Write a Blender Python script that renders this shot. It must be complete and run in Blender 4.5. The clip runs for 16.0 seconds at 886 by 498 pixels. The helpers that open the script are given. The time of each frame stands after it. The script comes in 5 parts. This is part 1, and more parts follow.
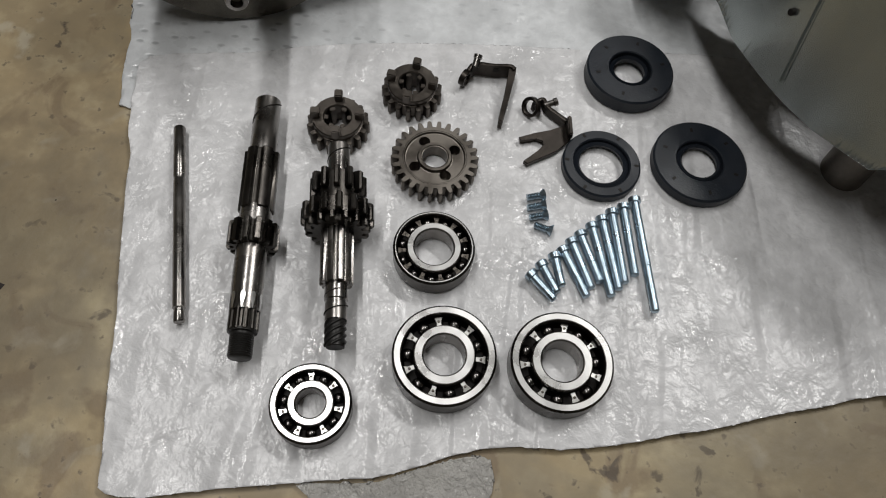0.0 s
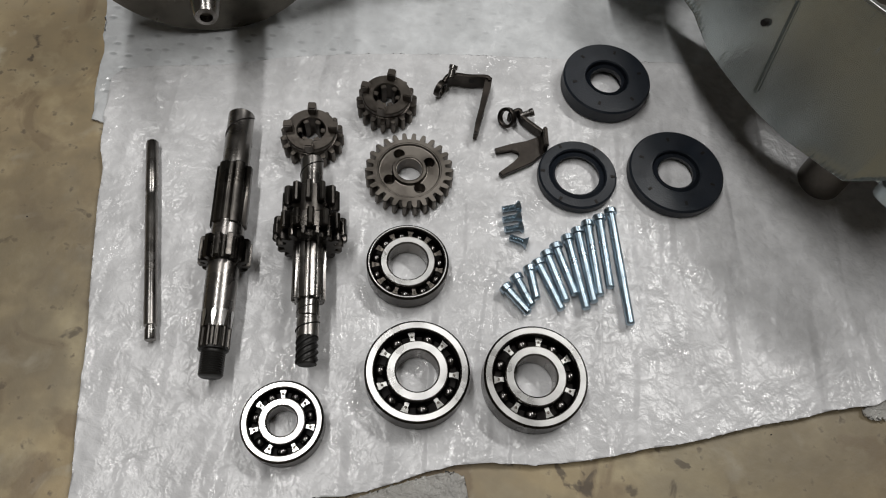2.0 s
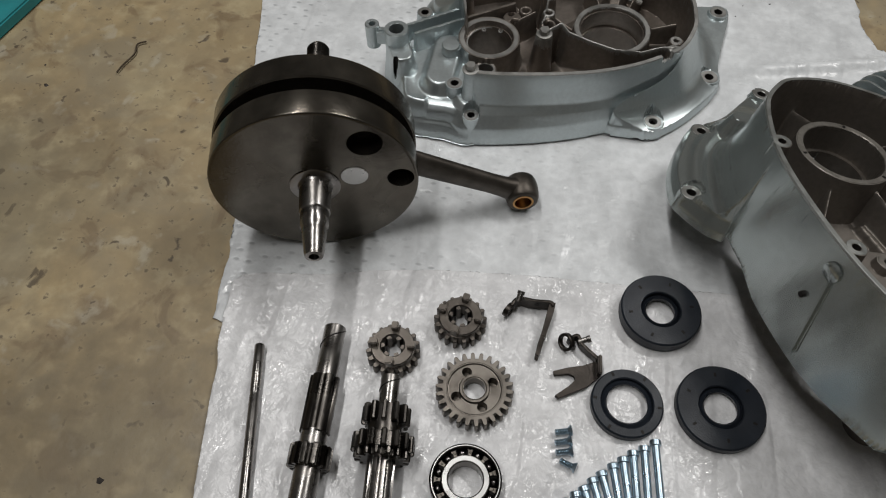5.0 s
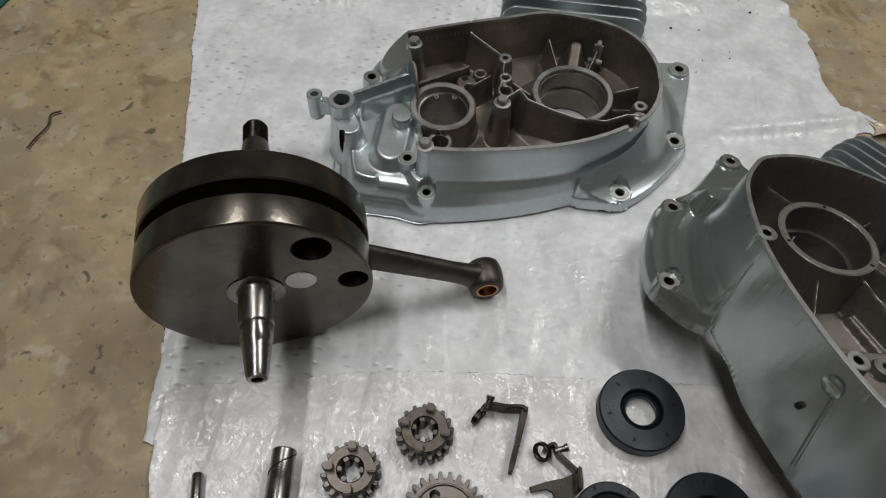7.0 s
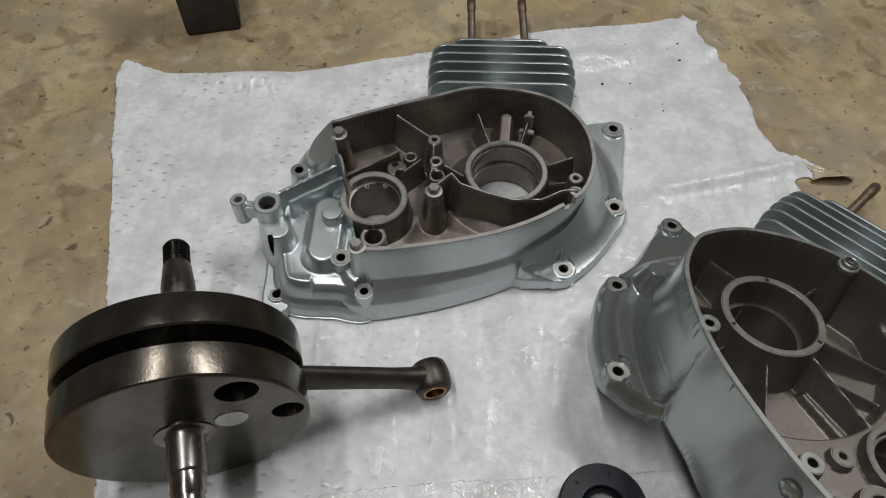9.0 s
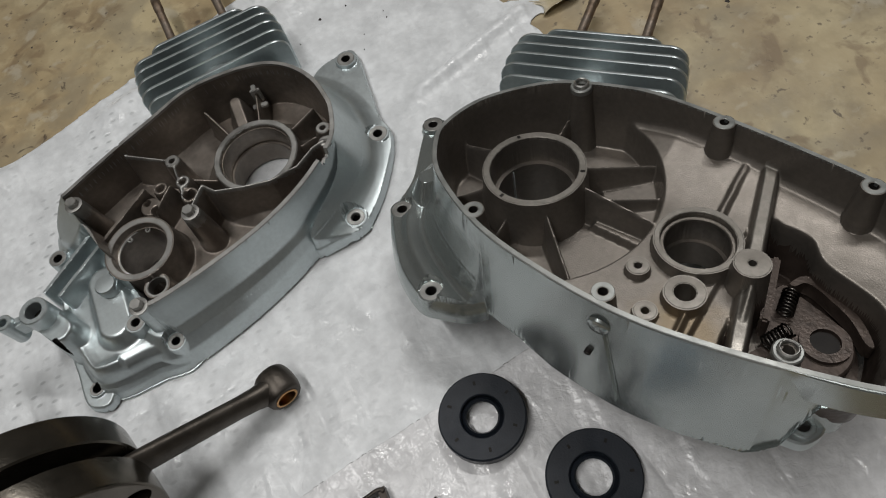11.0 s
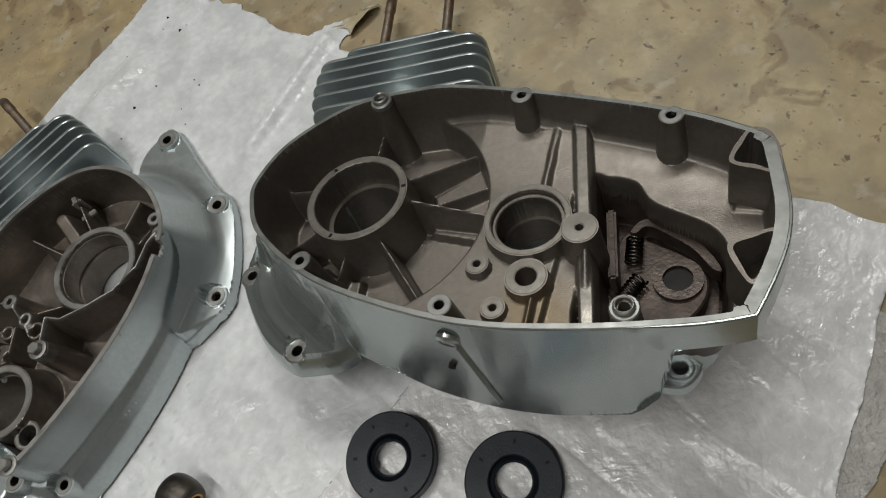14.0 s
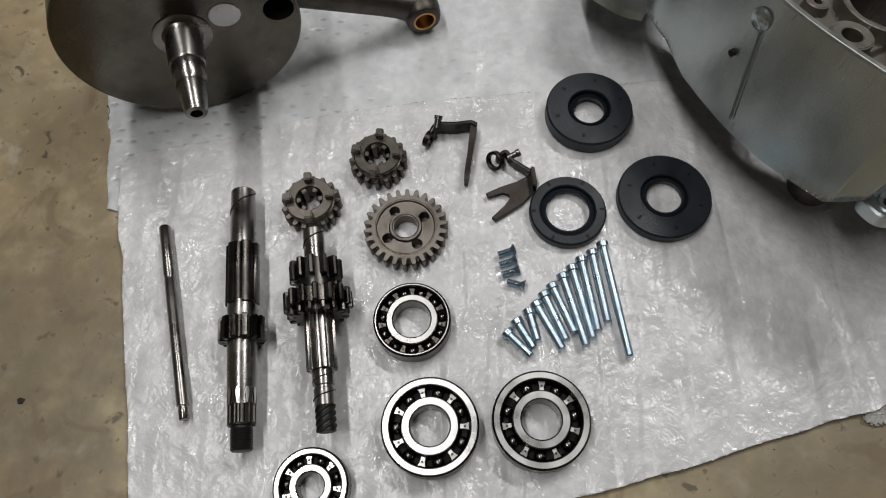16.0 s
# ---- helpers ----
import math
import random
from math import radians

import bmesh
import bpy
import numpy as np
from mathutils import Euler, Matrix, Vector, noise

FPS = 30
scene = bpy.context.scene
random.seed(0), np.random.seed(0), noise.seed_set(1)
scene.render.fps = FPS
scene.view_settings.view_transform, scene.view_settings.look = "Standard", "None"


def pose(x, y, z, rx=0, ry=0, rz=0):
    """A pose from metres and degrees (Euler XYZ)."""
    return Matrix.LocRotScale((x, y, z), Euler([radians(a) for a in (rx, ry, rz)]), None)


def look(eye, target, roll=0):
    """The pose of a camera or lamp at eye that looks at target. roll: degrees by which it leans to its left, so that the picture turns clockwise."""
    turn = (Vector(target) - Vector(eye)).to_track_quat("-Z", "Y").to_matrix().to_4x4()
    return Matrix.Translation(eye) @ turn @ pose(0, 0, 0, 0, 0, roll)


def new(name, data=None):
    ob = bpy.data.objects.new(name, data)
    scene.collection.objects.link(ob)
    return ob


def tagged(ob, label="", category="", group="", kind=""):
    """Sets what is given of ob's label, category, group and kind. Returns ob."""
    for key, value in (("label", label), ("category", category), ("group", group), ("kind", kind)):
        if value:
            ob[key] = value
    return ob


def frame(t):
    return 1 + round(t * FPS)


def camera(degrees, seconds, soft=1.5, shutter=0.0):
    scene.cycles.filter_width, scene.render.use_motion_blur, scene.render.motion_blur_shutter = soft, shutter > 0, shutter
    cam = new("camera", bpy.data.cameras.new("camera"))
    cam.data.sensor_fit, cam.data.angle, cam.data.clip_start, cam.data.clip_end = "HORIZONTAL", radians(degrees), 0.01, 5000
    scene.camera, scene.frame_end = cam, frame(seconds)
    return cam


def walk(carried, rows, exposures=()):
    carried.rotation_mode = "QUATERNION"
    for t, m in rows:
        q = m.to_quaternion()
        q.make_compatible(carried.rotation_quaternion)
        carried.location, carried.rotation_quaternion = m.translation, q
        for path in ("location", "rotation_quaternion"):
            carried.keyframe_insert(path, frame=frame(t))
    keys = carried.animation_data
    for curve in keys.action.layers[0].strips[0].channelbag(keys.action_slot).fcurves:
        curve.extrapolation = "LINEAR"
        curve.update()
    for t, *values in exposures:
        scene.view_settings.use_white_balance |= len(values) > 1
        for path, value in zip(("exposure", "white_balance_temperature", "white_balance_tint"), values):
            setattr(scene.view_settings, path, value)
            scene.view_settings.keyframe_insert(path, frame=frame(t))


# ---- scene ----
cam = camera(63.6, 16.0, soft=1.1)
PATH = [
    (0, (0.053, 0.054, 0.422), (0.107, 0.935, -1.373), 8.5),
    (0.5, (0.054, 0.059, 0.417), (0.104, 0.943, -1.376), 8.2),
    (1, (0.058, 0.063, 0.419), (0.108, 0.937, -1.379), 8.1),
    (1.5, (0.063, 0.064, 0.426), (0.116, 0.931, -1.376), 8.1),
    (2, (0.067, 0.065, 0.425), (0.129, 0.942, -1.371), 8.5),
    (2.5, (0.058, 0.075, 0.422), (0.126, 0.93, -1.385), 9.1),
    (3, (0.05, 0.083, 0.422), (0.076, 0.981, -1.364), 7.0),
    (3.5, (0.052, 0.102, 0.444), (-0.034, 1.042, -1.32), 2.4),
    (4, (0.079, 0.103, 0.493), (-0.131, 1.141, -1.203), -1.7),
    (4.2, (0.092, 0.106, 0.515), (-0.157, 1.138, -1.18), -3.1),
    (6.3, (0.032, 0.159, 0.538), (-0.093, 1.251, -1.133), 3.3),
    (6.5, (0.038, 0.169, 0.534), (-0.098, 1.261, -1.136), 2.0),
    (7, (0.05, 0.206, 0.522), (-0.02, 1.303, -1.149), 3.6),
    (7.5, (0.053, 0.247, 0.528), (0.009, 1.366, -1.129), 3.2),
    (8, (0.056, 0.265, 0.534), (0.036, 1.412, -1.105), 2.6),
    (8.2, (0.058, 0.27, 0.537), (0.048, 1.415, -1.103), 2.6),
    (10.3, (0.125, 0.278, 0.544), (0.249, 1.349, -1.141), -6.8),
    (10.5, (0.137, 0.276, 0.536), (0.297, 1.319, -1.163), -9.2),
    (11, (0.177, 0.273, 0.527), (0.363, 1.232, -1.218), -18.4),
    (11.5, (0.216, 0.265, 0.524), (0.435, 1.159, -1.251), -27.7),
    (12, (0.258, 0.251, 0.523), (0.533, 1.117, -1.258), -32.6),
    (12.5, (0.28, 0.243, 0.51), (0.6, 1.067, -1.283), -32.5),
    (13, (0.274, 0.245, 0.516), (0.626, 1.154, -1.231), -30.7),
    (13.5, (0.26, 0.245, 0.513), (0.601, 1.179, -1.222), -29.6),
    (14, (0.248, 0.245, 0.502), (0.55, 1.161, -1.25), -30.3),
    (14.5, (0.238, 0.244, 0.489), (0.512, 1.123, -1.287), -30.3),
    (15, (0.193, 0.224, 0.467), (0.336, 1.055, -1.347), -24.5),
    (15.5, (0.151, 0.181, 0.474), (0.181, 0.98, -1.36), -15.0),
    (16, (0.092, 0.112, 0.473), (0.048, 0.887, -1.37), -4.5),
]
# the phone's white balance turns warmer over the second casting
BALANCE = [(0, 0.0, 6500, 10), (11.0, 0.0, 6500, 10), (12.0, 0.0, 6850, 7), (13.5, 0.0, 6750, 6), (14.5, 0.0, 6520, 9), (16.0, 0.0, 6500, 10)]
walk(cam, [(t, look(eye, target, roll)) for t, eye, target, roll in PATH], BALANCE)

# ---- light ----
world = bpy.data.worlds.new("room")
scene.world = world
world.use_nodes = True
world.node_tree.nodes["Background"].inputs[0].default_value = (0.80, 0.90, 1.0, 1)
world.node_tree.nodes["Background"].inputs[1].default_value = 0.02


def lamp(name, eye, target, along, sx, sy, watts, colour):
    """A tube lamp whose length runs along the given way."""
    data = bpy.data.lights.new(name, "AREA")
    data.shape, data.size, data.size_y, data.energy, data.color = "RECTANGLE", sx, sy, watts, colour
    ob = new(name, data)
    z = (Vector(eye) - Vector(target)).normalized()
    x = Vector(along)
    x = (x - z * x.dot(z)).normalized()
    y = z.cross(x)
    ob.matrix_world = Matrix(((x.x, y.x, z.x, eye[0]), (x.y, y.y, z.y, eye[1]), (x.z, y.z, z.z, eye[2]), (0, 0, 0, 1)))
    return ob


lamp("tube_light", (-0.50, 0.45, 2.42), (0.0, 0.50, 0), (0.12, -0.99, 0), 2.2, 0.10, 29.5, (1.0, 0.985, 0.96))
lamp("tube_light", (1.28, 1.45, 2.42), (0.25, 0.5, 0), (0.83, -0.56, 0), 1.2, 0.14, 27, (1.0, 0.985, 0.96))

# ---- materials ----


def mat(name, colour, rough=0.5, metal=0.0, vary=0.25, scale=60.0, bump=0.0, bscale=400.0, second=None, sscale=14.0, samt=0.5, rvary=0.12, coat=0.0, pieces=0.0):
    """Base colour with fine grain and a broader second colour, roughness that varies, and fine relief. Object coordinates."""
    m = bpy.data.materials.new(name)
    m.use_nodes = True
    nt = m.node_tree
    b = nt.nodes["Principled BSDF"]
    co = nt.nodes.new("ShaderNodeTexCoord")

    def noise_node(s, detail=5.0):
        n = nt.nodes.new("ShaderNodeTexNoise")
        n.inputs["Scale"].default_value, n.inputs["Detail"].default_value = s, detail
        nt.links.new(co.outputs["Object"], n.inputs["Vector"])
        return n

    def ramp(src, lo, hi, c0, c1):
        r = nt.nodes.new("ShaderNodeValToRGB")
        r.color_ramp.elements[0].position, r.color_ramp.elements[1].position = lo, hi
        r.color_ramp.elements[0].color, r.color_ramp.elements[1].color = (*c0, 1), (*c1, 1)
        nt.links.new(src.outputs["Fac"], r.inputs["Fac"])
        return r

    dark = tuple(c * (1 - vary) for c in colour)
    light = tuple(min(1, c * (1 + vary)) for c in colour)
    fine = ramp(noise_node(scale), 0.3, 0.7, dark, light)
    out = fine.outputs["Color"]
    if second:
        big = ramp(noise_node(sscale, 4.0), 0.42, 0.62, (0, 0, 0), (samt, samt, samt))
        mx = nt.nodes.new("ShaderNodeMix")
        mx.data_type = "RGBA"
        nt.links.new(big.outputs["Color"], mx.inputs["Factor"])
        nt.links.new(out, mx.inputs["A"])
        mx.inputs["B"].default_value = (*second, 1)
        out = mx.outputs["Result"]
    if pieces:
        info = nt.nodes.new("ShaderNodeObjectInfo")
        mr = nt.nodes.new("ShaderNodeMapRange")
        mr.inputs["To Min"].default_value, mr.inputs["To Max"].default_value = 1 - pieces, 1 + pieces
        nt.links.new(info.outputs["Random"], mr.inputs["Value"])
        hs = nt.nodes.new("ShaderNodeHueSaturation")
        nt.links.new(mr.outputs["Result"], hs.inputs["Value"])
        nt.links.new(out, hs.inputs["Color"])
        out = hs.outputs["Color"]
    nt.links.new(out, b.inputs["Base Color"])
    rr = ramp(noise_node(scale * 0.35), 0.3, 0.7, (max(0.03, rough - rvary),) * 3, (min(1, rough + rvary),) * 3)
    nt.links.new(rr.outputs["Color"], b.inputs["Roughness"])
    b.inputs["Metallic"].default_value = metal
    b.inputs["Coat Weight"].default_value = coat
    if bump:
        bp = nt.nodes.new("ShaderNodeBump")
        bp.inputs["Strength"].default_value, bp.inputs["Distance"].default_value = bump, 0.001
        nt.links.new(noise_node(bscale, 3.0).outputs["Fac"], bp.inputs["Height"])
        nt.links.new(bp.outputs["Normal"], b.inputs["Normal"])
    return m


STEEL = mat("bright ground steel", (0.74, 0.74, 0.73), 0.33, 1.0, 0.06, 120, 0.05, 900, pieces=0.05)
FACE = mat("mid-grey ground steel", (0.52, 0.52, 0.51), 0.34, 1.0, 0.06, 120, 0.05, 900)
SHAFT = mat("ground shaft steel", (0.25, 0.24, 0.23), 0.30, 1.0, 0.10, 120, 0.06, 900, (0.26, 0.24, 0.22), 50, 0.5)
DARKSTEEL = mat("dark oiled steel", (0.055, 0.051, 0.047), 0.31, 1.0, 0.25, 90, 0.1, 500, (0.10, 0.092, 0.083), 60, 0.5)
GEARSTEEL = mat("dull gear steel", (0.125, 0.112, 0.098), 0.38, 1.0, 0.2, 120, 0.1, 600, (0.24, 0.22, 0.195), 40, 0.5)
CRANKSTEEL = mat("stained crank steel", (0.130, 0.119, 0.101), 0.24, 0.92, 0.24, 75, 0.10, 500, (0.085, 0.073, 0.059), 18, 0.6, 0.07)
DOGSTEEL = mat("dark gear steel", (0.085, 0.075, 0.066), 0.38, 1.0, 0.2, 120, 0.1, 600, (0.16, 0.143, 0.125), 40, 0.5)
OXIDE = mat("black oxide thread", (0.022, 0.021, 0.020), 0.48, 0.5, 0.2, 120, 0.1, 600)
FORGED = mat("forged rod steel", (0.082, 0.072, 0.062), 0.48, 0.9, 0.2, 90, 0.25, 350, (0.14, 0.125, 0.11), 30, 0.5)
ZINC = mat("blue zinc plate", (0.37, 0.46, 0.53), 0.36, 1.0, 0.08, 200, 0.05, 900, pieces=0.08)
BRONZE = mat("bronze bush", (0.48, 0.27, 0.11), 0.35, 1.0, 0.2, 150)
FORK = mat("blackened fork steel", (0.036, 0.031, 0.027), 0.38, 0.85, 0.3, 90, 0.15, 500, (0.07, 0.06, 0.052), 60, 0.5)
RUBBER = mat("black blue rubber", (0.013, 0.017, 0.024), 0.42, 0.0, 0.2, 90, 0.15, 700, (0.018, 0.021, 0.027), 40, 0.4)
RUBBER.node_tree.nodes["Principled BSDF"].inputs["Specular IOR Level"].default_value = 0.32
PAINT = mat("silver case paint", (0.54, 0.59, 0.60), 0.37, 0.88, 0.06, 300, 0.02, 900, (0.43, 0.48, 0.49), 16, 0.5, 0.03)
CAST = mat("bare cast alloy", (0.20, 0.181, 0.161), 0.44, 0.78, 0.10, 260, 0.16, 1100, (0.20, 0.178, 0.155), 45, 0.25, 0.05)

CASTDARK = mat("oily cast alloy", (0.25, 0.222, 0.196), 0.40, 0.8, 0.14, 200, 0.16, 1100, (0.155, 0.13, 0.11), 26, 0.55, 0.08)
# glossier copy of PAINT, darkened: the second half's dimmer light put into colour
PAINTDARK = mat("darker silver case paint", (0.40, 0.435, 0.43), 0.22, 0.82, 0.06, 300, 0.012, 900, (0.35, 0.385, 0.38), 14, 0.5, 0.025)


def stain_or_shade(m, at, radius, colour):
    """A patch with an uneven edge, round a point in the thing's space: dried oil, or shade painted on the floor."""
    nt = m.node_tree
    b = nt.nodes["Principled BSDF"]
    src = b.inputs["Base Color"].links[0].from_socket
    co = nt.nodes.new("ShaderNodeTexCoord")
    d = nt.nodes.new("ShaderNodeVectorMath")
    d.operation = "DISTANCE"
    d.inputs[1].default_value = at
    n = nt.nodes.new("ShaderNodeTexNoise")
    n.inputs["Scale"].default_value = 60
    for q in (d, n):
        nt.links.new(co.outputs["Object"], q.inputs[0])
    k = nt.nodes.new("ShaderNodeMath")
    k.operation = "MULTIPLY_ADD"
    k.inputs[1].default_value = radius * 0.9
    nt.links.new(n.outputs["Fac"], k.inputs[0])
    nt.links.new(d.outputs["Value"], k.inputs[2])
    r = nt.nodes.new("ShaderNodeMapRange")
    r.inputs["From Min"].default_value, r.inputs["From Max"].default_value = radius * 0.8, radius * 1.6
    r.inputs["To Min"].default_value, r.inputs["To Max"].default_value = 0.6, 0.0
    nt.links.new(k.outputs["Value"], r.inputs["Value"])
    mx = nt.nodes.new("ShaderNodeMix")
    mx.data_type = "RGBA"
    nt.links.new(r.outputs["Result"], mx.inputs["Factor"])
    nt.links.new(src, mx.inputs["A"])
    mx.inputs["B"].default_value = (*colour, 1)
    nt.links.new(mx.outputs["Result"], b.inputs["Base Color"])


stain_or_shade(CAST, (0.125, -0.055, -0.033), 0.030, (0.20, 0.148, 0.08))
MACHINED = mat("machined alloy", (0.36, 0.355, 0.34), 0.45, 0.9, 0.08, 200, 0.08, 900)
RIM = mat("worn painted joint face", (0.28, 0.29, 0.28), 0.45, 0.85, 0.12, 200, 0.06, 900, (0.38, 0.385, 0.37), 30, 0.5)
WORN = mat("worn cast face", (0.25, 0.235, 0.212), 0.45, 0.85, 0.14, 240, 0.12, 900, (0.19, 0.172, 0.152), 50, 0.5)
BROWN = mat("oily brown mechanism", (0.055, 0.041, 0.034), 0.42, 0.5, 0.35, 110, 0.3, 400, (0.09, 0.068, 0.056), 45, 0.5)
RUST = mat("rusty stud steel", (0.17, 0.125, 0.09), 0.5, 0.8, 0.3, 150, 0.25, 500, (0.30, 0.27, 0.24), 60, 0.5)
BALL = mat("polished ball", (0.19, 0.18, 0.175), 0.24, 1.0, 0.02, 100, rvary=0.03)
CAGE = mat("pressed steel cage", (0.62, 0.62, 0.60), 0.30, 1.0, 0.08, 200)
# near-black: shade of holes, grooves and gaps painted as colour; seal marks too
SHADOWGAP = mat("near-black hole shade and marks", (0.018, 0.016, 0.015), 0.5, 0.0, 0.2, 100)
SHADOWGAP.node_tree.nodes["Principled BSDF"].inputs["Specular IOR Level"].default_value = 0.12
TEAL = mat("teal paint", (0.02, 0.22, 0.24), 0.5, 0.0, 0.2, 30)
WOOD = mat("dark wood", (0.035, 0.024, 0.020), 0.6, 0.0, 0.3, 60, 0.3, 120)
WALL = mat("plain wall paint", (0.18, 0.173, 0.16), 0.8, 0.0, 0.05, 6)
TWIG = mat("dry twig", (0.05, 0.035, 0.02), 0.8, 0.0, 0.3, 200)
SCRAP = mat("yellowed film", (0.42, 0.36, 0.24), 0.25, 0.0, 0.25, 90, 0.4, 200, (0.60, 0.55, 0.44), 40, 0.6)
GRIT = mat("floor grit", (0.03, 0.024, 0.02), 0.8, 0.0, 0.4, 200)


def sheet_material(name, colour, rough, relief, fold, dots=0.0, long=0.0, gloss=0.5):
    """Plastic foam film: crinkles at two sizes in the relief, cloudy mottling, and rows of small dimples, shaded in the
    colour, where asked.
    """
    m = mat(name, colour, rough, 0.0, 0.09, 130, 0.0, 1, tuple(c * 0.70 for c in colour), 30, 0.5, 0.18)
    nt = m.node_tree
    b = nt.nodes["Principled BSDF"]
    co = nt.nodes.new("ShaderNodeTexCoord")
    height = None
    for scale, amount, twist in ((fold, 1.0, 1.0), (fold * 3.2, 0.42, 0.7), (fold * 8.0, 0.24, 0.4)):
        n = nt.nodes.new("ShaderNodeTexNoise")
        n.inputs["Scale"].default_value, n.inputs["Detail"].default_value, n.inputs["Distortion"].default_value = scale, 3, twist
        nt.links.new(co.outputs["Object"], n.inputs["Vector"])
        k = nt.nodes.new("ShaderNodeMath")
        k.operation = "MULTIPLY_ADD"
        k.inputs[1].default_value = amount
        nt.links.new(n.outputs["Fac"], k.inputs[0])
        if height:
            nt.links.new(height, k.inputs[2])
        else:
            k.inputs[2].default_value = 0.0
        height = k.outputs["Value"]
    if long:
        # long soft folds
        for turn, size in ((0.25, (24, 4.5, 1)), (-0.55, (30, 6, 1))):
            mp = nt.nodes.new("ShaderNodeMapping")
            mp.inputs["Scale"].default_value, mp.inputs["Rotation"].default_value = size, (0, 0, turn)
            nt.links.new(co.outputs["Object"], mp.inputs["Vector"])
            n = nt.nodes.new("ShaderNodeTexNoise")
            n.inputs["Scale"].default_value, n.inputs["Detail"].default_value = 1.0, 1.5
            nt.links.new(mp.outputs["Vector"], n.inputs["Vector"])
            r = nt.nodes.new("ShaderNodeMapRange")
            r.interpolation_type = "SMOOTHSTEP"
            r.inputs["From Min"].default_value, r.inputs["From Max"].default_value, r.inputs["To Max"].default_value = 0.46, 0.58, long
            nt.links.new(n.outputs["Fac"], r.inputs["Value"])
            k = nt.nodes.new("ShaderNodeMath")
            nt.links.new(height, k.inputs[0])
            nt.links.new(r.outputs["Result"], k.inputs[1])
            height = k.outputs["Value"]
    if dots:
        mp = nt.nodes.new("ShaderNodeMapping")
        mp.inputs["Scale"].default_value, mp.inputs["Rotation"].default_value = (48, 95, 1), (0, 0, 0.22)
        nt.links.new(co.outputs["Object"], mp.inputs["Vector"])
        v = nt.nodes.new("ShaderNodeTexVoronoi")
        v.voronoi_dimensions = "2D"
        v.inputs["Scale"].default_value, v.inputs["Randomness"].default_value = 1.0, 0.5
        nt.links.new(mp.outputs["Vector"], v.inputs["Vector"])
        r = nt.nodes.new("ShaderNodeMapRange")
        r.inputs["From Min"].default_value, r.inputs["From Max"].default_value, r.inputs["To Min"].default_value, r.inputs["To Max"].default_value = 0.10, 0.26, -dots, 0.0
        nt.links.new(v.outputs["Distance"], r.inputs["Value"])
        dimple = r.outputs["Result"]
        # grey at each dimple's middle paints the shade of its hollow
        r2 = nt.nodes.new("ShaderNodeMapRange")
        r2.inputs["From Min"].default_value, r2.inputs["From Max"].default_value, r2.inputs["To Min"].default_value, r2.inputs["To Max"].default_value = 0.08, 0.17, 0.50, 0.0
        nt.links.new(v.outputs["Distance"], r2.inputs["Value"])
        patch = nt.nodes.new("ShaderNodeTexNoise")
        patch.inputs["Scale"].default_value = 9
        nt.links.new(co.outputs["Object"], patch.inputs["Vector"])
        r3 = nt.nodes.new("ShaderNodeMapRange")
        r3.inputs["From Min"].default_value, r3.inputs["From Max"].default_value = 0.42, 0.60
        nt.links.new(patch.outputs["Fac"], r3.inputs["Value"])
        # the dimpled end of the sheet
        xyz = nt.nodes.new("ShaderNodeSeparateXYZ")
        nt.links.new(co.outputs["Object"], xyz.inputs[0])
        end = nt.nodes.new("ShaderNodeMapRange")
        end.inputs["From Min"].default_value, end.inputs["From Max"].default_value, end.inputs["To Min"].default_value, end.inputs["To Max"].default_value = -0.02, 0.16, 1.0, 0.12
        nt.links.new(xyz.outputs["X"], end.inputs["Value"])
        both = nt.nodes.new("ShaderNodeMath")
        both.operation = "MULTIPLY"
        nt.links.new(r3.outputs["Result"], both.inputs[0])
        nt.links.new(end.outputs["Result"], both.inputs[1])
        k = nt.nodes.new("ShaderNodeMath")
        k.operation = "MULTIPLY_ADD"
        nt.links.new(dimple, k.inputs[0])
        nt.links.new(both.outputs["Value"], k.inputs[1])
        nt.links.new(height, k.inputs[2])
        height = k.outputs["Value"]
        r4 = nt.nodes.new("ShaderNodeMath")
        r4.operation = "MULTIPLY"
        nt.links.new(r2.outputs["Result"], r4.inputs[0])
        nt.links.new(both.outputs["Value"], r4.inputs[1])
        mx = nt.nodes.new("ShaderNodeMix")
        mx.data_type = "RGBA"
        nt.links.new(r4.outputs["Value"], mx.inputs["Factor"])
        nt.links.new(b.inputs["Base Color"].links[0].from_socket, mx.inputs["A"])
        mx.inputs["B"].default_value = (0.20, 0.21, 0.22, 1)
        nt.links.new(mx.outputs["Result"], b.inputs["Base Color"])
    bp = nt.nodes.new("ShaderNodeBump")
    bp.inputs["Strength"].default_value, bp.inputs["Distance"].default_value = relief, 0.006
    nt.links.new(height, bp.inputs["Height"])
    nt.links.new(bp.outputs["Normal"], b.inputs["Normal"])
    b.inputs["Specular IOR Level"].default_value = gloss
    return m


FOAM = sheet_material("white foam film", (0.735, 0.737, 0.748), 0.26, 0.62, 22, 0.0, 0.38, 0.5)
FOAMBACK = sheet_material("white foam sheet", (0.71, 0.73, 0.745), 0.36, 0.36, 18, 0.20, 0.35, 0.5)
BUBBLE = sheet_material("bubble film", (0.62, 0.61, 0.58), 0.09, 1.0, 75, 0.0, 0.0, 1.0)
BUBBLE.node_tree.nodes["Principled BSDF"].inputs["Alpha"].default_value = 0.62


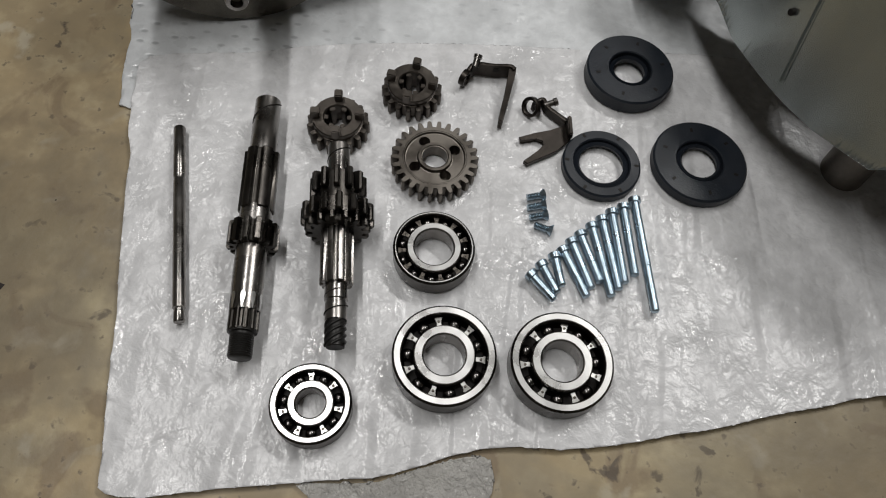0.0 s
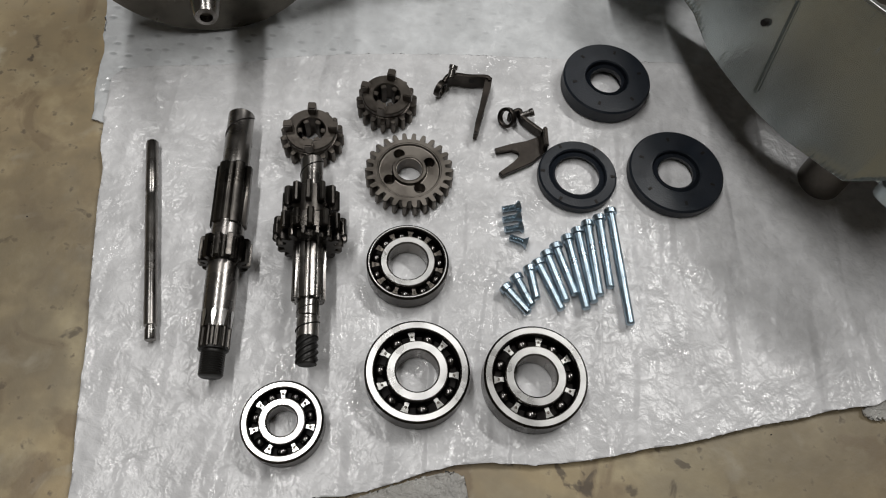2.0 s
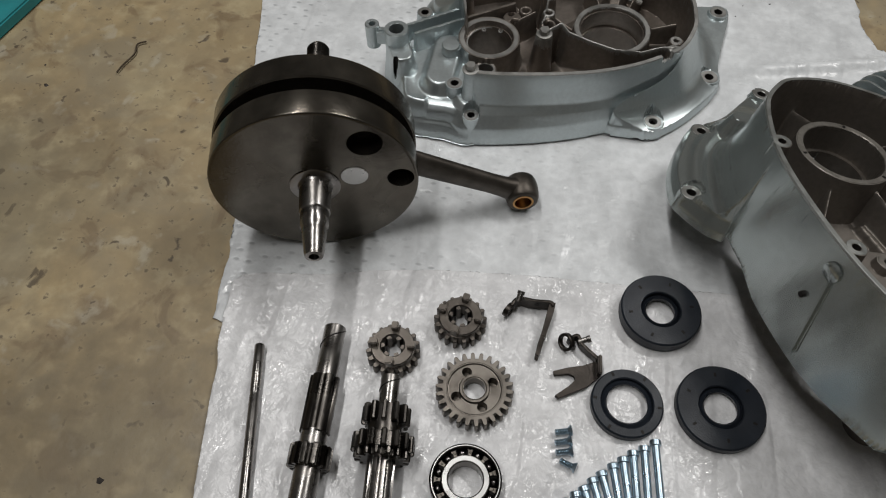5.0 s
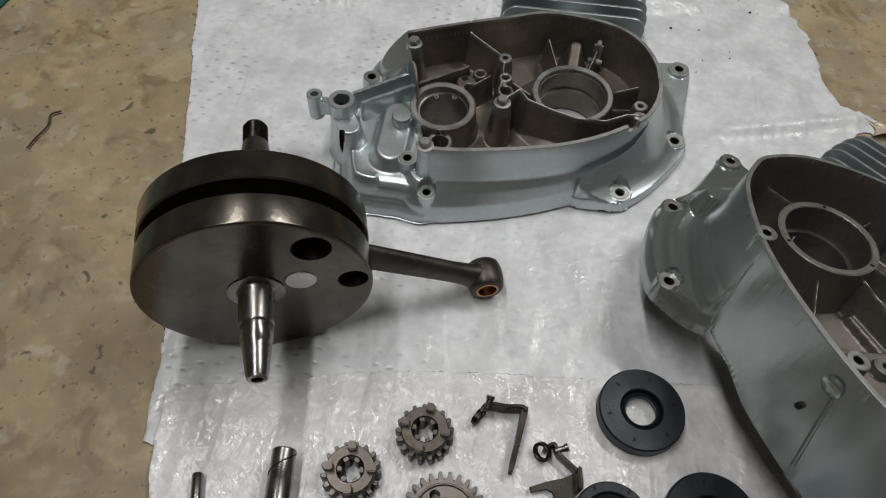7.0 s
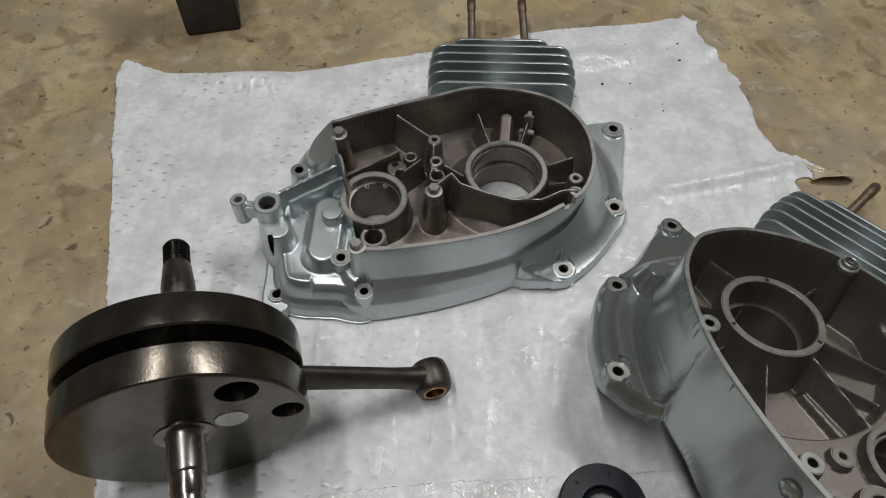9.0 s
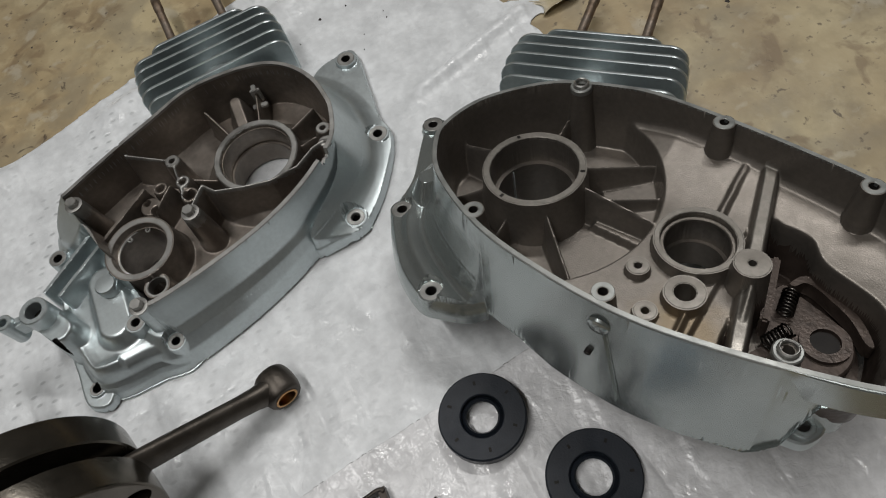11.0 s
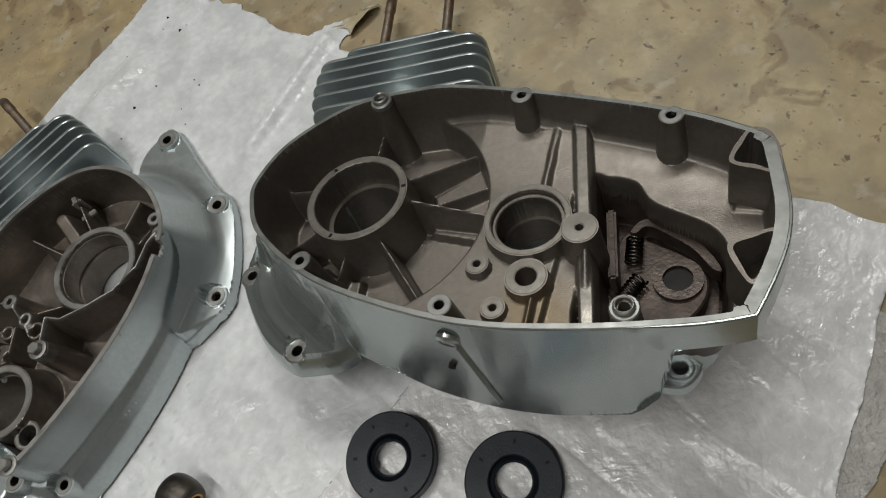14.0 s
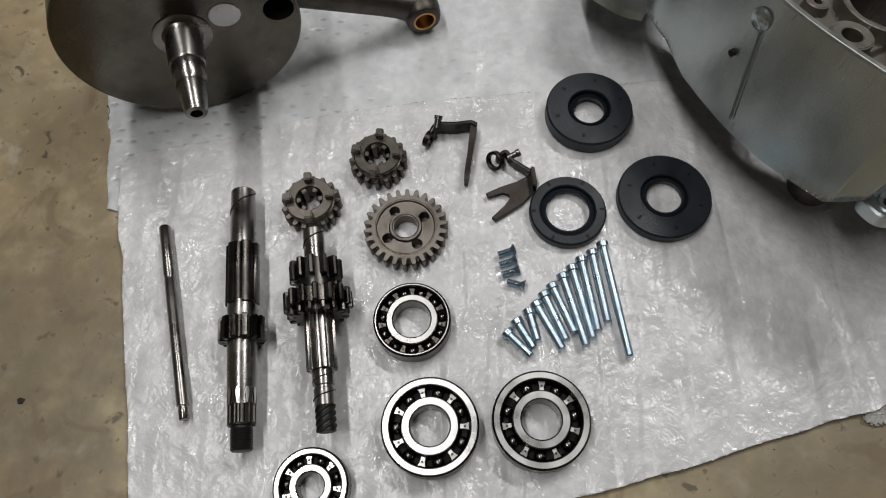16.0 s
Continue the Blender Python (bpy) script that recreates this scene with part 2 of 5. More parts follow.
def floor_material():
    m = mat("stained concrete", (0.37, 0.285, 0.16), 0.50, 0.0, 0.14, 55, 0.25, 160, (0.30, 0.235, 0.14), 4.5, 0.75)
    nt = m.node_tree
    b = nt.nodes["Principled BSDF"]
    src = b.inputs["Base Color"].links[0].from_socket
    co = nt.nodes.new("ShaderNodeTexCoord")

    def layer(src, scale, lo, hi, colour, amount, dist=0.0):
        n = nt.nodes.new("ShaderNodeTexNoise")
        n.inputs["Scale"].default_value, n.inputs["Detail"].default_value, n.inputs["Distortion"].default_value = scale, 7, dist
        nt.links.new(co.outputs["Object"], n.inputs["Vector"])
        r = nt.nodes.new("ShaderNodeMapRange")
        r.inputs["From Min"].default_value, r.inputs["From Max"].default_value, r.inputs["To Max"].default_value = lo, hi, amount
        nt.links.new(n.outputs["Fac"], r.inputs["Value"])
        mx = nt.nodes.new("ShaderNodeMix")
        mx.data_type = "RGBA"
        nt.links.new(r.outputs["Result"], mx.inputs["Factor"])
        nt.links.new(src, mx.inputs["A"])
        mx.inputs["B"].default_value = (*colour, 1)
        return mx.outputs["Result"]

    src = layer(src, 7.0, 0.50, 0.68, (0.50, 0.43, 0.27), 0.65, 0.3)
    src = layer(src, 17.0, 0.52, 0.74, (0.20, 0.155, 0.095), 0.55, 0.15)
    src = layer(src, 46.0, 0.50, 0.78, (0.22, 0.18, 0.11), 0.55)
    src = layer(src, 60.0, 0.52, 0.75, (0.55, 0.47, 0.30), 0.45)
    src = layer(src, 13.0, 0.49, 0.60, (0.25, 0.215, 0.15), 0.55, 0.4)
    src = layer(src, 22.0, 0.57, 0.64, (0.17, 0.115, 0.065), 0.55, 0.8)
    src = layer(src, 34.0, 0.60, 0.68, (0.46, 0.42, 0.33), 0.5, 0.3)
    src = layer(src, 120.0, 0.62, 0.70, (0.07, 0.05, 0.035), 0.7)
    src = layer(src, 48.0, 0.67, 0.71, (0.05, 0.035, 0.025), 0.75, 0.5)
    nt.links.new(src, b.inputs["Base Color"])
    return m


FLOOR = floor_material()
# oily dirt in front of the sheets, with someone's soft shadow painted into it
for spot, reach in (((-0.50, -0.45, 0.058), 0.17), ((-0.62, -0.15, 0.058), 0.12), ((-0.20, -0.62, 0.058), 0.13), ((0.12, -0.50, 0.058), 0.13), ((0.28, -0.42, 0.058), 0.10), ((-0.40, -0.34, 0.058), 0.11)):
    stain_or_shade(FLOOR, spot, reach, (0.15, 0.12, 0.075))

# ---- mesh helpers ----


def mesh_of(name, verts, faces, smooth=True, sharp=35):
    me = bpy.data.meshes.new(name)
    me.from_pydata([tuple(v) for v in verts], [], faces)
    bm = bmesh.new()
    bm.from_mesh(me)
    bmesh.ops.recalc_face_normals(bm, faces=bm.faces)
    bm.to_mesh(me)
    bm.free()
    if smooth:
        me.polygons.foreach_set("use_smooth", [True] * len(me.polygons))
        me.set_sharp_from_angle(angle=radians(sharp))
    return me


def part(name, me, material, parent=None, label="", m=None):
    """One mesh object, under a thing or a part."""
    ob = new(name, me)
    if not me.materials:
        me.materials.append(material)
    if parent:
        ob.parent = parent
    if m is not None:
        ob.matrix_basis = m
    return tagged(ob, label)


def thing(name, m, label, category, group="", kind=""):
    ob = new(name)
    ob.empty_display_size = 0.02
    ob.matrix_basis = m
    return tagged(ob, label, category, group, kind)


def lathe(name, profile, seg=40, closed=False, sharp=35):
    """A solid of revolution about z from (radius, height) pairs in mm; closed joins the last pair to the first (rings)."""
    verts, faces, rows = [], [], []
    for r, z in profile:
        if r < 1e-6:
            rows.append([len(verts)])
            verts.append((0, 0, z / 1000))
        else:
            rows.append(list(range(len(verts), len(verts) + seg)))
            verts += [(r / 1000 * math.cos(2 * math.pi * i / seg), r / 1000 * math.sin(2 * math.pi * i / seg), z / 1000) for i in range(seg)]
    pairs = list(zip(rows, rows[1:])) + ([(rows[-1], rows[0])] if closed else [])
    for a, b in pairs:
        for i in range(seg):
            j = (i + 1) % seg
            f = [a[i % len(a)], a[j % len(a)], b[j % len(b)], b[i % len(b)]]
            f = list(dict.fromkeys(f))
            if len(f) > 2:
                faces.append(f)
    return mesh_of(name, verts, faces, True, sharp)


def ringwall(name, loops, sharp=30, capped=True):
    """Loops of equal count (mm, xyz) skinned one to the next; capped closes the first and last."""
    n = len(loops[0])
    verts = [(x / 1000, y / 1000, z / 1000) for lp in loops for x, y, z in lp]
    faces = []
    for k in range(len(loops) - 1):
        for i in range(n):
            j = (i + 1) % n
            faces.append((k * n + i, k * n + j, (k + 1) * n + j, (k + 1) * n + i))
    if capped:
        faces.append(tuple(range(n)))
        faces.append(tuple(range((len(loops) - 1) * n, len(loops) * n)))
    return mesh_of(name, verts, faces, True, sharp)


def toothed(teeth, root, tip, per=10, tooth=0.42):
    """Angles and radii of a gear's outline: sloped flanks, flat tips."""
    out = []
    for t in range(teeth):
        for k in range(per):
            f = k / per
            x = abs(f - 0.5) * 2
            w = min(1, max(0, (x - (1 - tooth - 0.16)) / 0.22))
            out.append(((t + f) * 2 * math.pi / teeth, root + (tip - root) * w))
    return out


def gear_mesh(name, teeth, root, tip, bore, z0, z1, per=10, bevel=0.6, tooth=0.42):
    prof = toothed(teeth, root, tip, per, tooth)
    def loop(off, z):
        return [((r + off) * math.cos(a), (r + off) * math.sin(a), z) for a, r in prof]
    def circle(r, z):
        return [(r * math.cos(a), r * math.sin(a), z) for a, _ in prof]
    loops = [circle(bore, z0 + 0.4), circle(bore + 0.4, z0), loop(-bevel, z0), loop(0, z0 + bevel), loop(0, z1 - bevel), loop(-bevel, z1), circle(bore + 0.4, z1), circle(bore, z1 - 0.4)]
    loops.append(loops[0])
    return ringwall(name, loops, 30, False)


def box(name, sx, sy, sz, bevel=0.0, z0=None):
    bm = bmesh.new()
    bmesh.ops.create_cube(bm, size=1)
    for v in bm.verts:
        v.co = (v.co.x * sx / 1000, v.co.y * sy / 1000, v.co.z * sz / 1000 + (0 if z0 is None else z0 / 1000 + sz / 2000))
    if bevel:
        bmesh.ops.bevel(bm, geom=bm.edges[:], offset=bevel / 1000, segments=2, affect="EDGES")
    me = bpy.data.meshes.new(name)
    bm.to_mesh(me)
    bm.free()
    me.polygons.foreach_set("use_smooth", [True] * len(me.polygons))
    me.set_sharp_from_angle(angle=radians(40))
    return me


def plate(name, pts, z0, z1, bevel=0.5, sharp=30):
    """A flat plate from an outline in mm, with a small chamfer."""
    c = np.mean(np.array(pts), axis=0)
    def lp(z, k):
        out = []
        for x, y in pts:
            d = max(1e-6, math.hypot(x - c[0], y - c[1]))
            out.append((x - (x - c[0]) / d * k, y - (y - c[1]) / d * k, z))
        return out
    return ringwall(name, [lp(z0, bevel), lp(z0 + bevel, 0), lp(z1 - bevel, 0), lp(z1, bevel)], sharp)


def spline(pts, n=10, closed=True):
    """Catmull-Rom through the points."""
    p = np.array(pts, float)
    out = []
    m = len(p)
    for i in range(m if closed else m - 1):
        a, b, c, d = (p[(i - 1) % m], p[i], p[(i + 1) % m], p[(i + 2) % m]) if closed else (p[max(i - 1, 0)], p[i], p[i + 1], p[min(i + 2, m - 1)])
        for k in range(n):
            t = k / n
            out.append(0.5 * (2 * b + (c - a) * t + (2 * a - 5 * b + 4 * c - d) * t * t + (3 * b - a - 3 * c + d) * t ** 3))
    if not closed:
        out.append(p[-1])
    return np.array(out)


def seg_dist(X, Y, a, b):
    ax, ay = a
    dx, dy = b[0] - ax, b[1] - ay
    t = np.clip(((X - ax) * dx + (Y - ay) * dy) / (dx * dx + dy * dy + 1e-9), 0, 1)
    return np.hypot(X - ax - t * dx, Y - ay - t * dy), t


def sdf(X, Y, poly):
    """Signed distance to a closed outline, negative inside."""
    best = np.full(X.shape, 1e9)
    inside = np.zeros(X.shape, bool)
    n = len(poly)
    for i in range(n):
        a, b = poly[i], poly[(i + 1) % n]
        best = np.minimum(best, seg_dist(X, Y, a, b)[0])
        if a[1] != b[1]:
            cross = ((a[1] > Y) != (b[1] > Y)) & (X < (b[0] - a[0]) * (Y - a[1]) / (b[1] - a[1]) + a[0])
            inside ^= cross
    return np.where(inside, -best, best)


def field_mesh(name, X, Y, Z, keep, slots=None):
    """A grid surface in mm; keep: which points belong to it; slots: gives each face its material from the means of fields. Quads split along the flatter diagonal."""
    ny, nx = X.shape
    idx = np.arange(ny * nx).reshape(ny, nx)
    a, b, c, d = (q.reshape(-1) for q in (idx[:-1, :-1], idx[:-1, 1:], idx[1:, 1:], idx[1:, :-1]))
    z = Z.reshape(-1)
    flat = (np.abs(z[a] - z[c]) <= np.abs(z[b] - z[d]))[:, None]
    t1 = np.where(flat, np.stack([a, b, c], -1), np.stack([a, b, d], -1))
    t2 = np.where(flat, np.stack([a, c, d], -1), np.stack([b, c, d], -1))
    tri = np.concatenate([t1, t2])
    k = keep.reshape(-1)
    tri = tri[k[tri].all(1)]
    used = np.unique(tri)
    remap = np.full(ny * nx, -1)
    remap[used] = np.arange(len(used))
    V = np.stack([X, Y, Z], -1).reshape(-1, 3)[used] / 1000
    Q = remap[tri]
    me = bpy.data.meshes.new(name)
    me.vertices.add(len(V))
    me.vertices.foreach_set("co", V.reshape(-1))
    me.loops.add(Q.size)
    me.loops.foreach_set("vertex_index", Q.reshape(-1))
    me.polygons.add(len(Q))
    me.polygons.foreach_set("loop_start", np.arange(0, Q.size, 3))
    me.polygons.foreach_set("use_smooth", np.ones(len(Q), bool))
    if slots is not None:
        me.polygons.foreach_set("material_index", slots(lambda q: q.reshape(-1)[tri].mean(1)).astype(np.int32))
    me.update(calc_edges=True)
    me.validate()
    me.set_sharp_from_angle(angle=radians(50))
    return me


def soften(F, times=2):
    """Round off a height field a little, as a casting's fillets are."""
    for _ in range(times):
        P = np.pad(F, 1, mode="edge")
        F = (P[:-2, 1:-1] + P[2:, 1:-1] + P[1:-1, :-2] + P[1:-1, 2:] + 2 * P[1:-1, 1:-1]) / 6
    return F


def snap(X, Y, d, isos, step):
    """Move grid points onto the nearby level lines of a distance field, so that edges run clean."""
    gy, gx = np.gradient(d, step)
    g = np.hypot(gx, gy) + 1e-9
    for iso in isos:
        near = np.abs(d - iso) < step * 0.58
        X = np.where(near, X - gx / g * (d - iso), X)
        Y = np.where(near, Y - gy / g * (d - iso), Y)
    return X, Y


def snap_circle(X, Y, c, r, step):
    d = np.hypot(X - c[0], Y - c[1])
    near = np.abs(d - r) < step * 0.58
    k = np.where(near, r / np.maximum(d, 1e-6), 1.0)
    return c[0] + (X - c[0]) * k, c[1] + (Y - c[1]) * k


def pull_in(X, Y, d, step):
    """Move the points just outside an outline onto it, so that its edge runs clean."""
    gy, gx = np.gradient(d, step)
    g = np.hypot(gx, gy) + 1e-9
    near = (d > 0) & (d < step * 1.5)
    return np.where(near, X - gx / g * d, X), np.where(near, Y - gy / g * d, Y), d < step * 1.45


def wrinkle(X, Y, s, seed):
    """Soft crumples: sums of directed waves, in 0..1."""
    rng = np.random.RandomState(seed)
    out = np.zeros(X.shape)
    for k in range(14):
        a, f, p = rng.uniform(0, 6.28), rng.uniform(0.5, 2.2) / s, rng.uniform(0, 6.28)
        w = np.sin((X * math.cos(a) + Y * math.sin(a)) * f + p + 1.5 * np.sin((X * math.sin(a) - Y * math.cos(a)) * f * 0.6 + p * 2))
        out += (1 - np.abs(w)) ** 2
    return out / 14


# ---- the room ----
def slab(name, x0, x1, y0, y1, z0, z1, material, label, category):
    me = box(name, (x1 - x0) * 1000, (y1 - y0) * 1000, (z1 - z0) * 1000)
    me.materials.append(material)
    ob = new(name, me)
    ob.location = ((x0 + x1) / 2, (y0 + y1) / 2, (z0 + z1) / 2)
    return tagged(ob, label, category, kind="structure")


slab("floor", -2.2, 2.6, -1.8, 3.0, -0.12, -0.004, FLOOR, "worn yellowish brown concrete floor with stains", "floor")
slab("wall_north", -2.2, 2.6, 3.0, 3.12, -0.004, 2.6, WALL, "plain dim grey garage wall", "wall")
slab("wall_south", -2.2, 2.6, -1.92, -1.8, -0.004, 2.6, WALL, "plain dim grey garage wall", "wall")
slab("wall_west", -2.32, -2.2, -1.92, 3.12, -0.004, 2.6, WALL, "plain dim grey garage wall", "wall")
slab("wall_east", 2.6, 2.72, -1.92, 3.12, -0.004, 2.6, WALL, "plain dim grey garage wall", "wall")
slab("ceiling", -2.32, 2.72, -1.92, 3.12, 2.6, 2.7, WALL, "plain dim grey garage ceiling", "ceiling")


# ---- sheets on the floor ----
def ground_sheet(name, outline, base, amp, step, seed, material, label, smooth_outline=3, extra=None, ragged=None, thick=1.2):
    poly = spline(outline, smooth_outline)
    rng = np.random.RandomState(seed)
    poly = poly + rng.normal(0, 0.7, poly.shape)
    if ragged is not None:
        poly = poly + rng.normal(0, 1.0, poly.shape) * ragged(poly)[:, None]
    xs = np.arange(poly[:, 0].min() - 3 * step, poly[:, 0].max() + 3 * step, step)
    ys = np.arange(poly[:, 1].min() - 3 * step, poly[:, 1].max() + 3 * step, step)
    X, Y = np.meshgrid(xs, ys)
    d = sdf(X, Y, poly)
    X2, Y2, keep = pull_in(X, Y, d, step)
    Z = base + amp * wrinkle(X2, Y2, 26, seed) + 0.5 * amp * wrinkle(X2, Y2, 9, seed + 1)
    if extra is not None:
        Z = Z + extra(X2, Y2)
    me = field_mesh(name, X2, Y2, Z, keep)
    ob = part(name, me, material)
    md = ob.modifiers.new("thickness", "SOLIDIFY")
    md.thickness, md.offset = thick / 1000, -1
    return tagged(ob, label, "plastic sheet")


back = [(-289, 884), (-263, 893), (-222, 882), (-97, 888), (39, 924), (183, 966), (300, 985), (364, 998), (373, 955), (397, 896), (404, 828), (418, 786), (446, 769), (450, 752), (427, 742), (440, 640), (470, 520), (500, 400), (460, 330), (200, 340), (-60, 350), (-158, 350), (-172, 362), (-181, 420), (-195, 484), (-240, 673)]
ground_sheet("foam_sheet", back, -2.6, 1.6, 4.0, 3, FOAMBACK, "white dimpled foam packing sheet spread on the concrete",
             extra=lambda X, Y: 7 * np.exp(-(seg_dist(X, Y, (294, 729), (425, 764))[0] / 7) ** 2) + 9 * np.exp(-((Y - 886 - 0.14 * np.maximum(X, -100)) / 14) ** 2) * (0.5 + 0.5 * np.sin(X / 30)), smooth_outline=7, ragged=lambda p: np.where((p[:, 0] > 350) & (p[:, 1] > 735), 2.4, 0.0))
front = [(-160, 395), (-163, 372), (-160, 346), (-147, 286), (-130, 195), (-116, 115), (-108, 92), (-70, 96), (5, 109), (49, 116), (98, 134), (170, 142), (232, 157), (286, 172), (345, 187), (363, 193), (398, 206), (442, 221), (482, 236), (536, 254), (548, 261), (540, 284), (529, 325), (450, 420), (300, 450), (150, 442), (60, 436), (-25, 424), (-86, 409)]
ground_sheet("foam_film", front, 0.2, 1.9, 3.0, 5, FOAM, "crinkled translucent white foam film under the gearbox parts",
             extra=lambda X, Y: -0.5 * np.clip((Y - 385) / 45, 0, 1), ragged=lambda p: np.where((p[:, 1] < 260) & (p[:, 0] > 60), 0.9, 0.0), thick=0.5)
strip = [(-6, 106), (40, 112), (98, 131), (101, 104), (70, 96), (30, 92)]
ground_sheet("bubble_film_piece", strip, -1.8, 2.4, 1.6, 9, BUBBLE, "torn clear bubble film lying beneath the sheet edge", 4)
strip = [(350, 187), (372, 182), (407, 187), (440, 197), (486, 213), (491, 226), (482, 242), (440, 234), (395, 212)]
ground_sheet("bubble_film_piece", strip, -1.8, 2.4, 1.6, 12, BUBBLE, "crumpled clear bubble film edge on the concrete", 4)


# ---- crankcase halves ----
def column(H, d, r, top, slope=14.0):
    return np.maximum(H, np.minimum(top, top - (d - r) * slope))


def bore(H, d, r, bottom):
    return np.where(d < r - 0.02, np.minimum(H, bottom), H)


def dist(X, Y, c):
    return np.hypot(X - c[0], Y - c[1])


def rib(H, X, Y, a, b, ha, hb, half=1.3, slope=10.0):
    d, t = seg_dist(X, Y, a, b)
    return np.maximum(H, ha + (hb - ha) * t - np.maximum(d - half, 0) * slope)


def tube(name, r_out, r_in, z0, z1, chamfer=0.8):
    return lathe(name, [(r_in, z0), (r_out, z0), (r_out, z1 - chamfer), (r_out - chamfer, z1), (r_in + 0.6, z1), (r_in, z1 - 0.6)], 28, True)


def rim_strip(name, pts, width, top, material, parent, closed=True):
    """A thin worn edge lying along an outline (mm), width inwards (a number for each point)."""
    p = np.array(pts, float)
    nxt, prv = (np.roll(p, -1, 0), np.roll(p, 1, 0)) if closed else (np.vstack([p[1:], p[-1:]]), np.vstack([p[:1], p[:-1]]))
    tan = nxt - prv
    tan /= np.maximum(1e-6, np.linalg.norm(tan, axis=1))[:, None]
    nor = np.stack([tan[:, 1], -tan[:, 0]], -1)
    c = p.mean(0)
    if np.sum(nor * (p - c)) < 0:
        nor = -nor
    w = np.broadcast_to(np.asarray(width, float), (len(p),))
    n, verts, faces = len(p), [], []
    for off, z in ((0.22, top - 2.2), (0.22, top - 0.35), (-0.15, top), (None, top), (None, top - 2.6)):
        o = -w if off is None else np.full(n, off)
        verts += [(q[0] / 1000, q[1] / 1000, z / 1000) for q in p + nor * o[:, None]]
    for k in range(4):
        for i in range(n if closed else n - 1):
            j = (i + 1) % n
            faces.append((k * n + i, k * n + j, (k + 1) * n + j, (k + 1) * n + i))
    return part(name, mesh_of(name, verts, faces, True, 35), material, parent)


def spot_face(parent, x, y, z, r, hole, material=None, deep=9.0):
    """A machined round face with its clean hole, on a lug or boss (mm)."""
    return part("spot_face", tube("spot_face", r, hole, z - deep, z, 0.7), material or MACHINED, parent, "", pose(x / 1000, y / 1000, 0))


def pocket_frame(parent, pts, wall, z0, material):
    """The upright web round a corner pocket."""
    inner = spline(pts, 8)
    c = inner.mean(0)
    d = inner - c
    outer = c + d * (1 + wall / np.linalg.norm(d, axis=1))[:, None]
    def lp(q, z):
        return [(a, b, z) for a, b in q]
    loops = [lp(outer, z0), lp(outer, -0.4), lp(c + (outer - c) * 0.985, 0.1), lp(c + (inner - c) * 1.02, 0.1), lp(inner, -0.4), lp(inner, z0)]
    return part("pocket_web", ringwall("pocket_web", loops, 35, False), material, parent)


def hex_bolt(parent, at, r=5.0, m=None):
    """Hexagon head with a flange, standing on a boss; at in mm in the parent's space."""
    b = part("bolt", lathe("bolt", [(0, 0), (r * 1.45, 0), (r * 1.45, 1.2), (r * 1.1, 1.6), (r * 0.9, 1.6)], 28), MACHINED, parent, "", pose(at[0] / 1000, at[1] / 1000, at[2] / 1000))
    hexa = [(r * math.cos(i * math.pi / 3), r * math.sin(i * math.pi / 3)) for i in range(6)]
    part("bolt_head", plate("bolt_head", hexa, 1.4, 6.5, 0.7), MACHINED, b)


def fin_outline(hw, h, r):
    pts = [(-hw, 0)]
    for k in range(9):
        a = math.pi - k / 8 * math.pi / 2
        pts.append((-hw + r + r * math.cos(a), h - r + r * math.sin(a) * 1.0))
    for k in range(9):
        a = math.pi / 2 - k / 8 * math.pi / 2
        pts.append((hw - r + r * math.cos(a), h - r + r * math.sin(a)))
    pts.append((hw, 0))
    return pts


def barrel(parent, centre, along, base):
    """Half a finned barrel with two studs. centre: crank axis (mm, parent's space); along: unit way of the barrel; base: its split plane."""
    a = Vector((along[0], along[1], 0)).normalized()
    w = Vector((a.y, -a.x, 0))
    fr = Matrix(((w.x, 0, a.x, centre[0] / 1000), (w.y, 0, a.y, centre[1] / 1000), (0, 1, 0, base / 1000), (0, 0, 0, 1)))
    rows = [(98, 58, 46), (110, 73, 55), (122, 75, 58), (134, 75, 60), (146, 74, 61), (158, 72, 61), (170, 50, 59)]
    shape = [(-42, 0)] + [(42 * math.cos(math.pi - k * math.pi / 16), 50 * math.sin(k * math.pi / 16)) for k in range(1, 16)] + [(42, 0)]
    body = part("barrel", ringwall("barrel", [[(x, y, z) for x, y in shape] for z in (88, 171)], 40), PAINT, parent, "silver painted half barrel", fr)
    for z, hw, h in rows:
        part("cooling_fin", plate("cooling_fin", fin_outline(hw, h, 15 if hw > 55 else 12), z - 1.5, z + 1.5, 0.9), PAINT, body)
    for x in (-29, 29):
        s = part("stud", lathe("stud", [(0, 160), (4.4, 160), (4.4, 258), (5.0, 259), (5.0, 276), (3.6, 279), (0, 279)], 20), RUST, body, "rust-brown steel stud", pose(x / 1000, 0.028, 0))
    return body


